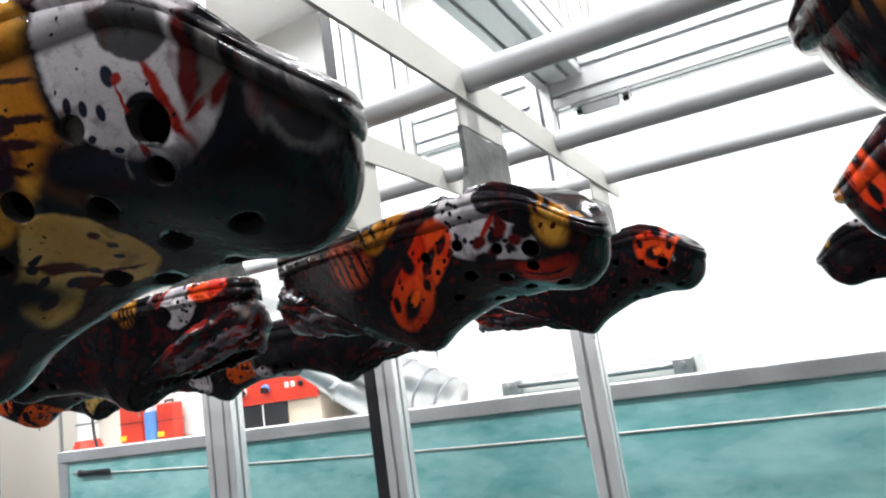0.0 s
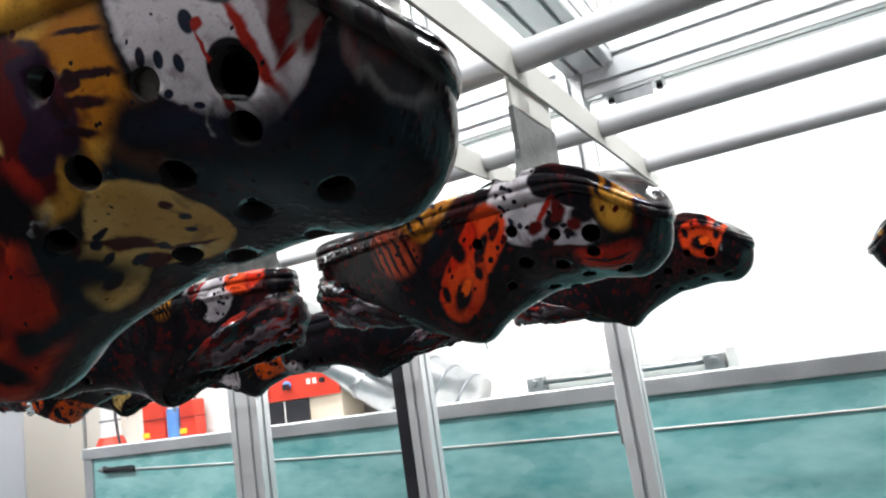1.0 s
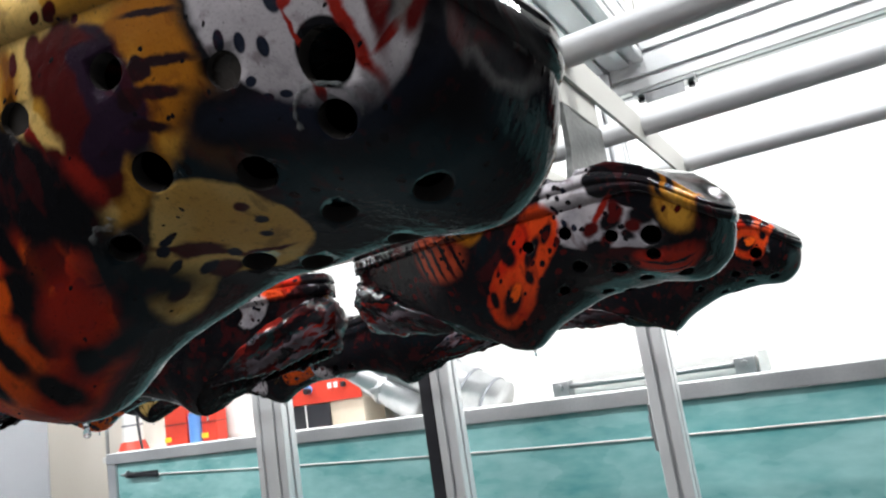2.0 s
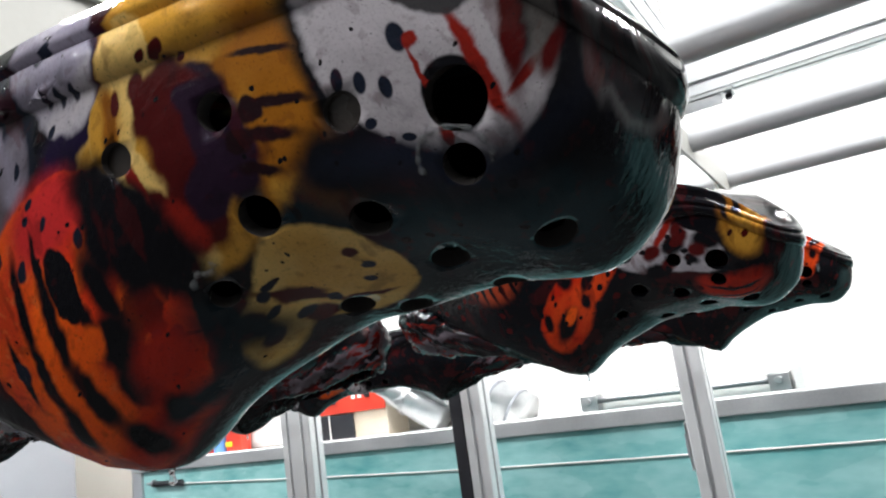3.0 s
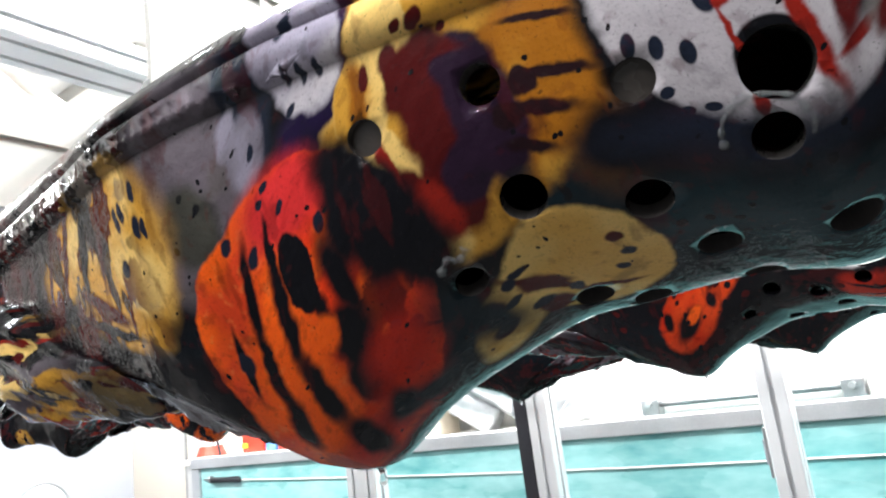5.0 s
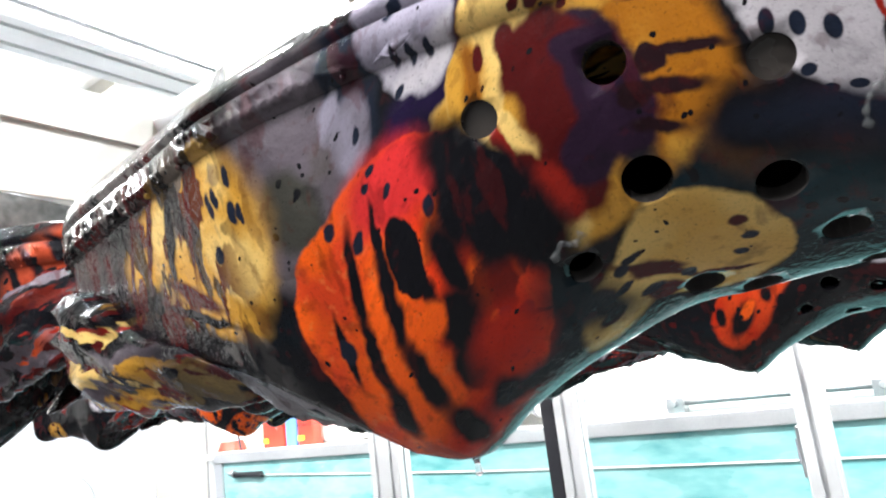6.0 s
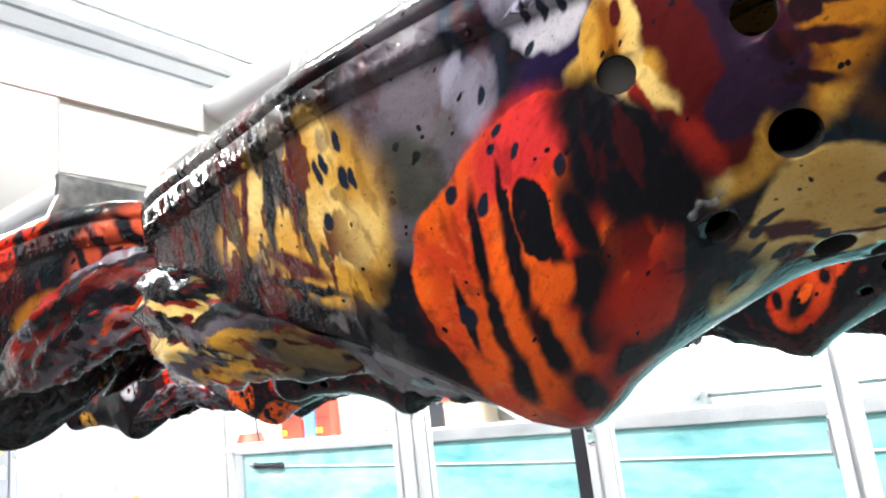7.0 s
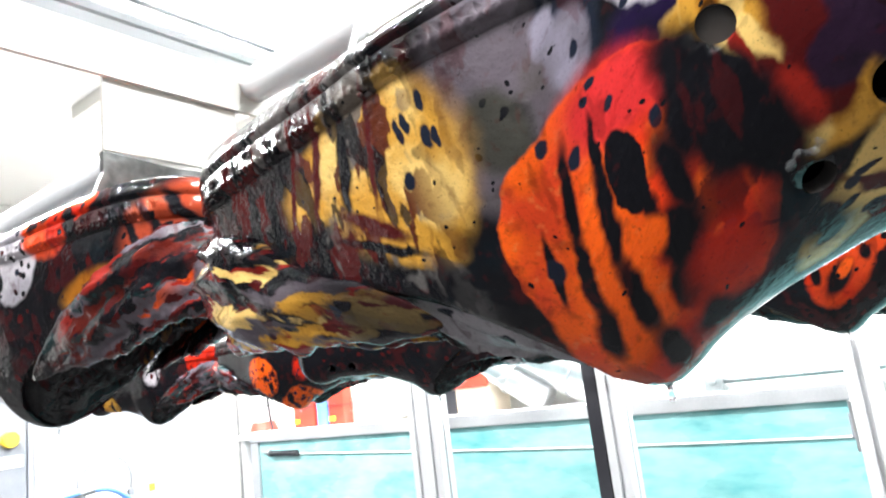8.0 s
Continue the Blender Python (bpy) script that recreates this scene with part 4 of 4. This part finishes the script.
def clog(at, label, mat, turn=0.0, shift=(0, 0), seed=0, drips=(), lean=(0, 0)):
    """A clog hung sole up; its toe looks along +x before the turn."""
    th = new("clog")
    tagged(th, label, "clog", "dipped clogs on the racks")
    th.matrix_basis = Matrix.Translation(at) @ pose(0, 0, 0, lean[0], lean[1], turn) @ pose(0, 0, 0, 180, 0, 0)
    for name, base in CLOG_MESHES.items():
        me = base.copy()
        me.materials.clear()
        if name == "strap":
            me.materials.append(DENSE if mat is PRINT_A else DENSE_ORANGE if seed == 5 else DENSE_RED)
        for m in mat if isinstance(mat, list) else [mat]:
            me.materials.append(m)
        if isinstance(mat, list) and name != "strap":
            layer = me.uv_layers["print"].data
            for f in me.polygons:
                u = sum(layer[i].uv[0] for i in f.loop_indices) / f.loop_total
                f.material_index = min(max(sum(u > c for c in CUTS) - 1, 0), len(mat) - 1)
        if any(shift):
            layer = me.uv_layers["print"].data
            co = np.empty(2 * len(layer), np.float32)
            layer.foreach_get("uv", co)
            co[0::2] += 0 if name == "strap" else shift[0]
            co[1::2] += shift[1]
            layer.foreach_set("uv", co)
        ob = new(name, me)
        ob.parent = th
    part("film_fold", clog_film(seed), FILM_A if mat is PRINT_A else FILM, th, "wrinkled wet film across the opening", smooth=True)
    for x, y, size in drips:
        z = section(x, radians(mouth(x)))[1] if x < TONGUE else surface_z(x, y)
        d = part("drip", drip(size, seed), WATER, th, "clear hanging drop", smooth=True)
        d.location = (x, y, z)
    return th


SOLE_Z = 1.217
LAB = "glossy wet upside-down clog printed with "
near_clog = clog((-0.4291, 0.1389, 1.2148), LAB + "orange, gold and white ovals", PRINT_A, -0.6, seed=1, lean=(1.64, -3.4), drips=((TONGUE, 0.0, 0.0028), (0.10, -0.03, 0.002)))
clog((-0.4252, 0.5228, 1.2332), LAB + "red and white blotches", PRINT_B, -15.4, seed=2, lean=(6.0, 0.8), drips=((TONGUE, 0.0, 0.003), (0.11, 0.03, 0.0035)))
clog((-0.4107, 0.9094, 1.2222), LAB + "an orange toe patch", PRINT_B, -13.4, shift=(-9.5, -0.6), seed=3, lean=(-0.2, -4.2), drips=((0.295, 0.01, 0.004), (TONGUE, 0, 0.004)))
HEEL_RIGHT = ((-0.470, 0.155, "orange and white smears"), (-0.455, 0.50, "black, white and red smears"), (-0.455, 0.87, "dark red smears"),
              (0.329, 0.215, "gold and dark red splashes"), (0.346, 0.50, "yellow and red splashes"), (0.340, 1.03, "black and white splashes"),
              (-1.13, 0.60, "purple and white smears"), (-1.13, 0.95, "dark red smears"))
SHIFTS = {0: (13, 17.5), 1: (18.6, 17), 3: (-1, 11), 4: (-13, 11)}
for k, (hx, hy, words) in enumerate(HEEL_RIGHT):
    clog((hx, hy, SOLE_Z + (0.017 if k == 0 else 0.003)), LAB + words, (PRINT_B if k in SHIFTS else PRINT_C), 180, SHIFTS.get(k, (53 * k + 17, 29 * k + 41)), 5 + k, ((TONGUE, 0, 0.003), (0.09, 0.02, 0.003)))
for k, (hx, hy, words) in enumerate(((-1.11, 0.60, "dark red blotches"), (-1.11, 0.95, "black and gold blotches"))):
    clog((hx, hy, SOLE_Z + 0.003), LAB + words, PRINT_C, 0, (47 * k + 90, 23 * k + 15), 15 + k, ((TONGUE, 0, 0.003),))


def water_streak(pts, r):
    """A thick wavering thread of water lying on the toe; pts are lengths and angles above the seam."""
    bm, rings = bmesh.new(), []
    ends = [pts[0]] + list(pts) + [pts[-1]]
    line = []
    for i in range(len(pts) - 1):
        p = [Vector(e) for e in ends[i:i + 4]]
        for k in range(8):
            q = k / 8
            line.append(0.5 * (2 * p[1] + (p[2] - p[0]) * q + (2 * p[0] - 5 * p[1] + 4 * p[2] - p[3]) * q * q + (3 * p[1] - p[0] - 3 * p[2] + p[3]) * q ** 3))
    spots = [on_upper(x, a) for x, a in line]
    for i, (p, n) in enumerate(spots):
        way = (spots[min(i + 1, len(spots) - 1)][0] - spots[max(i - 1, 0)][0]).normalized()
        side = n.cross(way).normalized()
        rr = r * (0.35 + 1.6 * abs(noise.noise((i / 5, 1, 9))))
        rings.append([bm.verts.new(p + side * (1.5 * rr * math.cos(a)) + n * (rr * 0.7 * math.sin(a))) for a in (2 * math.pi * j / 8 for j in range(8))])
    for r0, r1 in zip(rings, rings[1:]):
        for j in range(8):
            f = bm.faces.new((r0[j], r0[(j + 1) % 8], r1[(j + 1) % 8], r1[j]))
            f.smooth = True
    bm.faces.new(rings[0][::-1])
    bm.faces.new(rings[-1])
    return bm


STREAKS = ((((0.2708, 58.9), (0.2713, 53.4), (0.2734, 48.7), (0.2769, 45.3), (0.2831, 45.8), (0.2859, 52.4), (0.285, 57.6)), 0.0005), (((0.2099, 60.1), (0.2131, 58.2), (0.2149, 61.2), (0.2177, 59.7)), 0.0006))
for path, r in STREAKS:
    part("water_streak", water_streak(path, r), WATER, near_clog, "clear thread of water", smooth=True)

# ---- film skins across two holes ----
SKIN = surface("film_skin", (0.035, 0.028, 0.024), (0.055, 0.046, 0.04), 0.25, 0.0, 60, 240, 0.1, coat=0.4)
for x, a, side, r in (HOLES[1], HOLES[6]):
    p, n = on_upper(x, a, side)
    part("film_skin", rod(p - n * 0.0026, p - n * 0.0021, r * 1.02, 28), SKIN, near_clog, "grey film skin across a hole")

# ---- tank fittings ----
def cord(name, pts, r, mat, parent=None, label="", res=4):
    cu = bpy.data.curves.new(name, "CURVE")
    cu.dimensions, cu.bevel_depth, cu.bevel_resolution, cu.use_fill_caps = "3D", r, res, True
    sp = cu.splines.new("BEZIER")
    sp.bezier_points.add(len(pts) - 1)
    for bp, p in zip(sp.bezier_points, pts):
        bp.co, bp.handle_left_type, bp.handle_right_type = p, "AUTO", "AUTO"
    ob = new(name, cu)
    me = bpy.data.meshes.new_from_object(ob.evaluated_get(bpy.context.evaluated_depsgraph_get()))
    bpy.data.objects.remove(ob)
    me.materials.append(mat)
    me.shade_smooth()
    ob = new(name, me)
    ob.parent = parent
    if label:
        ob["label"] = label
    return ob


wire = empty("tension_wire", (-2.43, TY + 0.004, 0.937), "white wire tensioned along the tank side", "wire")
cord("strand", [(0.2, 0, -0.008), (0.93, 0, -0.025), (1.48, 0, -0.033), (2.24, 0, -0.034), (2.53, 0, -0.032), (4.0, 0, -0.03)], 0.0022, OFFWHITE, wire)
bm = rod((0.04, -0.005, 0), (0.2, -0.005, -0.008), 0.0085, 20, bevel=0.003)
for k in range(16):
    rod((0.045 + k * 0.0095, -0.005, -0.003), (0.049 + k * 0.0095, -0.005, -0.003), 0.0096, 16, bm)
part("spring", bm, BLACK, wire, "black coil spring", smooth=False)
part("hook", rod((-0.01, 0.004, 0), (0.04, -0.005, 0), 0.004, 10), GALV, wire)
part("ring", rod((0.036, -0.005, 0), (0.042, -0.005, 0), 0.014, 20, bevel=0.002), GALV, wire, "steel washer")

latch = empty("latch", (-0.392, 1.255, 0.99), "small dark toggle latch on the frame post", "latch")
part("plate", box((-0.006, 0, -0.06), (-0.001, 0.03, 0.02), 0.001), GALV, latch)
part("lever", box((-0.011, 0.010, -0.04), (-0.007, 0.018, 0.0), 0.001), DGREY, latch)

# ---- bench and tools behind the tank ----
bench = empty("work_bench", (-2.4, 2.56, 0), "low white bench behind the tank", "bench")
part("top", box((-1.25, -0.16, 0.93), (2.6, 0.18, 0.96), 0.003), OFFWHITE, bench)
for bx in (-1.2, 0.4, 2.5):
    for by in (-0.13, 0.15):
        part("leg", box((bx - 0.02, by - 0.02, 0), (bx + 0.02, by + 0.02, 0.929), 0.002), ALU, bench)

ctl = empty("control_box", (-2.195, 2.5, 0.961), "red and black control box with two knobs", "control box")
part("body", box((-0.235, 0.012, 0.0), (0.235, 0.17, 0.225), 0.004), TAN, ctl)
part("front_panel", box((-0.237, -0.003, 0.117), (0.237, 0.011, 0.236), 0.003), RED, ctl, "red enamelled front panel")
# flat black plates stand in for the shade inside two open bays
for kx in (-0.225, -0.082):
    part("bay", box((kx, 0.0, 0.004), (kx + 0.135, 0.011, 0.113), 0.002), BLACK, ctl, "black plate standing for a dark open bay")
part("divider", box((-0.089, -0.002, 0.002), (-0.083, 0.0115, 0.115), 0.001), OFFWHITE, ctl)
for kx, km in ((-0.178, OFFWHITE), (-0.04, BLUE)):
    kn = part("knob", rod((kx - 0.008, -0.004, 0.182), (kx - 0.008, -0.022, 0.182), 0.02, 20, bevel=0.003), km, ctl)
    part("cap", rod((kx + 0.006, -0.023, 0.176), (kx + 0.006, -0.05, 0.176), 0.014, 16, bevel=0.002), BLACK, kn, "black knob cap")
for kx in (0.06, 0.095):
    part("mark", box((kx, -0.0045, 0.175), (kx + 0.022, -0.0032, 0.2)), OFFWHITE, ctl, "white mark")
part("knob", rod((0.155, -0.004, 0.185), (0.155, -0.02, 0.185), 0.012, 16, bevel=0.002), BLACK, ctl)


def duct(at, a, b, r, clamps, ribs, label):
    """A straight sheet-metal pipe with clamps and raised spiral ribs."""
    th = empty("air_duct", at, label, "duct")
    a, b = Vector(a), Vector(b)
    part("pipe", rod(a, b, r, 40), GALV, th, smooth=True)
    d = (b - a).normalized()
    for k in clamps:
        p = a.lerp(b, k)
        cl = part("clamp", rod(p - d * 0.012, p + d * 0.012, r + 0.006, 32, bevel=0.002), GALV, th, "bright hose clamp")
        part("clamp_screw", box(p + Vector((-0.02, -r - 0.02, -0.012)), p + Vector((0.02, -r - 0.004, 0.012)), 0.002), GALV, cl)
    for k in ribs:
        p = a.lerp(b, k)
        part("rib", rod(p - d * 0.005, p + d * 0.005, r + 0.005, 32, bevel=0.002), DGREY, th, "dark seam ring")
    return th


duct((-1.76, 2.55, 0.961), (-0.84, 0.0, 0.61), (0.06, 0.0, 0.03), 0.062, (0.82,), (0.5,), "round galvanised air duct with a clamp")
duct((-1.40, 2.6, 0.961), (-0.95, 0.0, 0.55), (0.06, 0.0, 0.0), 0.10, (), (0.78, 0.87, 0.96), "wide ribbed silver air duct")

unit = empty("slide_unit", (-0.545, 1.977, 0.993), "grey slide unit with a steel rod", "machine unit")
unit.scale = (0.782, 0.782, 0.782)
for bx in (-0.3, 0.3):
    part("support_leg", box((bx - 0.02, 0.04, -1.269), (bx + 0.02, 0.08, -0.001), 0.002), ALU, unit)
part("housing", box((-0.36, 0.03, 0.0), (0.36, 0.12, 0.085), 0.004), OFFWHITE, unit)
part("end_plate", box((0.33, -0.03, 0.0), (0.362, 0.028, 0.083), 0.003), OFFWHITE, unit)
part("rod", rod((-0.37, -0.01, 0.045), (0.29, -0.01, 0.045), 0.011, 20), GALV, unit, "bright steel rod", smooth=True)
for bx in (-0.37, 0.275):
    br = part("bracket", box((bx - 0.02, -0.03, 0.0), (bx + 0.045, 0.024, 0.066), 0.003), GALV, unit)
    part("bolt", rod((bx + 0.012, -0.031, 0.045), (bx + 0.012, -0.045, 0.045), 0.013, 6, bevel=0.002), GALV, br)

for bx, w, h, lab in ((-3.135, 0.085, 0.205, "red plastic tool case standing on the bench"), (-2.89, 0.055, 0.19, "narrow red plastic tool case on the bench")):
    tc = empty("tool_case", (bx, 2.5, 0.961), lab, "tool case", "red tool cases")
    part("shell", box((-w, -0.03, 0), (w, 0.04, h), 0.008), RED, tc)
    part("lid_seam", box((-w - 0.001, -0.032, h * 0.55), (w + 0.001, 0.041, h * 0.57), 0.0005), BLACK, tc)
    part("handle", rod((-w * 0.5, 0.005, h + 0.012), (w * 0.5, 0.005, h + 0.012), 0.006, 12), BLACK, tc)
    for sx in (-0.5, 0.5):
        part("handle_post", rod((w * sx, 0.005, h - 0.002), (w * sx, 0.005, h + 0.012), 0.005, 10), BLACK, tc)
    part("catch", box((-w + 0.004, -0.037, 0.03), (-w + 0.05, -0.0305, 0.055), 0.002), YELLOW, tc, "yellow catch")
can = empty("spray_can", (-2.985, 2.47, 0.961), "blue spray can on the bench", "spray can")
part("body", rod((0, 0, 0), (0, 0, 0.16), 0.032, 24, bevel=0.004), BLUE, can, smooth=False)
part("shoulder", rod((0, 0, 0.161), (0, 0, 0.178), 0.029, 24, r2=0.014), GALV, can)
part("nozzle", rod((0, 0, 0.179), (0, 0, 0.2), 0.01, 14, bevel=0.002), OFFWHITE, can)
bot = empty("squeeze_bottle", (-3.52, 2.5, 0.961), "tall white bottle with a red foot", "bottle")
part("foot", rod((0, 0, 0), (0, 0, 0.06), 0.085, 28, r2=0.06), RED, bot, "red rubber foot")
part("body", rod((0, 0, 0.061), (0, 0, 0.32), 0.056, 28, r2=0.042), OFFWHITE, bot)
part("band", rod((0, 0, 0.14), (0, 0, 0.15), 0.0545, 28, r2=0.054), DGREY, bot, "grey band")
part("neck", rod((0, 0, 0.321), (0, 0, 0.37), 0.022, 20), OFFWHITE, bot)
cable = empty("power_cable", (-3.41, 2.46, 0.961), "black cable hanging beside the bottle", "cable")
cord("lead", [(0.02, 0, 0.004), (0.0, 0, 0.1), (-0.02, 0.02, 0.24), (0.0, 0.1, 0.36), (0.05, 0.28, 0.42)], 0.007, BLACK, cable)
part("plug", rod((0.05, 0.27, 0.42), (0.052, 0.288, 0.42), 0.02, 16, bevel=0.003), BLACK, cable)
tub = empty("canister", (-2.78, 2.64, 0.961), "white plastic canister behind the tool cases", "canister")
part("body", box((-0.36, -0.08, 0), (0.17, 0.08, 0.26), 0.03), OFFWHITE, tub)
part("cap", rod((-0.1, 0, 0.261), (-0.1, 0, 0.3), 0.035, 20, bevel=0.004), RED, tub)

# ---- left-hand cabinets and panels ----
wp = empty("wall_panel", (-3.85, 2.72, 0), "cream wall panel with a metal joint strip", "panel", kind="structure")
part("sheet", box((-0.9, 0.0, 0.0), (-0.232, 0.028, 2.4), 0.003), CREAM, wp)
part("sheet", box((-0.206, 0.0, 0.0), (0.5, 0.028, 2.4), 0.003), CREAM, wp)
part("joint_strip", box((-0.23, -0.006, 0.0), (-0.208, 0.026, 2.4), 0.002), GALV, wp)

cab = empty("machine_cabinet", (-3.95, 1.7, 0), "light grey enamelled machine cabinet with a round port", "cabinet")
part("body", box((-0.35, -0.395, 0), (0.34, 0.395, 1.75), 0.008), GREY, cab)
door = part("door", box((0.341, -0.375, 0.08), (0.352, 0.375, 1.7), 0.003), GREY, cab)
part("port_ring", rod((0.353, -0.07, 0.85), (0.368, -0.07, 0.85), 0.13, 40, bevel=0.004), GALV, door, "metal port ring")
part("port_glass", rod((0.369, -0.07, 0.85), (0.38, -0.07, 0.85), 0.11, 40, bevel=0.005), OFFWHITE, door)
part("catch", box((0.353, 0.03, 0.77), (0.385, 0.055, 0.8), 0.003), DGREY, door)
part("sticker", box((0.353, 0.148, 0.768), (0.3545, 0.178, 0.802), 0.0004), YELLOW, door, "small yellow sticker")
sw = empty("switch_cabinet", (-3.95, 0.95, 0), "dark grey switch cabinet with a yellow button", "cabinet")
part("body", box((-0.35, -0.4, 0), (0.35, 0.345, 1.5), 0.006), DGREY, sw)
part("button", rod((0.351, 0.27, 1.10), (0.39, 0.27, 1.10), 0.035, 24, bevel=0.005), YELLOW, sw, "yellow push button")
part("nameplate", box((0.351, 0.2, 0.98), (0.354, 0.33, 1.03), 0.001), OFFWHITE, sw, "pale nameplate")
hose = empty("blue_hose", (-3.45, 1.35, 0.0), "blue air hose hanging before the cabinet", "hose")
cord("line", [(-0.1, -0.5, 0.70), (0.02, -0.2, 0.78), (0.04, 0.1, 0.84), (0.0, 0.28, 0.80), (-0.02, 0.42, 0.6), (0.0, 0.3, 0.02)], 0.012, BLUE, hose)
part("coupling", rod((0.03, 0.06, 0.835), (0.045, 0.14, 0.845), 0.019, 16, bevel=0.003), GALV, hose)

# ---- overhead ----
for lx, ly in LAMP_ROWS:
    cl = empty("ceiling_light", (lx, ly, 3.0), "white fluorescent ceiling light housing", "ceiling light", "ceiling lights")
    part("housing", box((-0.62, -0.1, -0.085), (0.62, 0.1, -0.001), 0.006), WHITE, cl)
    for ex in (-0.612, 0.612):
        part("end_cap", box((ex - 0.007, -0.095, -0.098), (ex + 0.007, 0.095, -0.086), 0.002), OFFWHITE, cl)
for lx, ly in SPOT_ROWS:
    sl = empty("spot_light", (lx, ly, 3.0), "small white square ceiling spot light", "ceiling light", "ceiling spot lights")
    part("housing", box((-0.07, -0.07, -0.09), (0.07, 0.07, -0.001), 0.004), WHITE, sl)
    for ex in (-0.065, 0.065):
        part("baffle", box((ex - 0.004, -0.07, -0.12), (ex + 0.004, 0.07, -0.091), 0.001), BLACK, sl)
pp = empty("ceiling_pipe", (-2.9, 1.0, 2.6), "beige service pipe under the ceiling", "pipe")
cord("run", [(-1.4, -0.5, 0.0), (0.0, -0.04, 0.0), (0.08, 0.03, 0.0), (-0.1, 0.35, 0.0), (-0.5, 1.0, 0.0), (-0.9, 1.7, 0.0)], 0.03, CREAM, pp)
for q in ((0.08, 0.03, 0.0), (-0.5, 1.0, 0.0)):
    part("hanger", rod((q[0], q[1], 0.03), (q[0], q[1], 0.399), 0.006, 10), GALV, pp)
grille = empty("wall_vent", (-0.68, 2.748, 2.52), "white slatted wall vent", "vent")
part("frame", box((-0.14, -0.02, -0.11), (0.14, -0.001, 0.11), 0.003), OFFWHITE, grille)
for k in range(9):
    part("slat", box((-0.12 + k * 0.028, -0.034, -0.095), (-0.108 + k * 0.028, -0.021, 0.095), 0.001), WHITE, grille)
# ---- small fittings under the cross beam ----
mt = empty("beam_bracket", (-0.273, 1.253, 1.559), "small silver bracket bolted under the cross beam", "bracket")
part("plate", box((-0.04, 0.0, -0.007), (0.07, 0.04, 0.0), 0.001), GALV, mt)
part("flange", box((-0.02, 0.002, -0.026), (0.05, 0.008, -0.0075), 0.001), GALV, mt)
for bx in (-0.03, 0.015, 0.06):
    part("screw", rod((bx, 0.022, -0.016), (bx, 0.022, -0.0075), 0.006, 12, bevel=0.001), BLACK, mt)
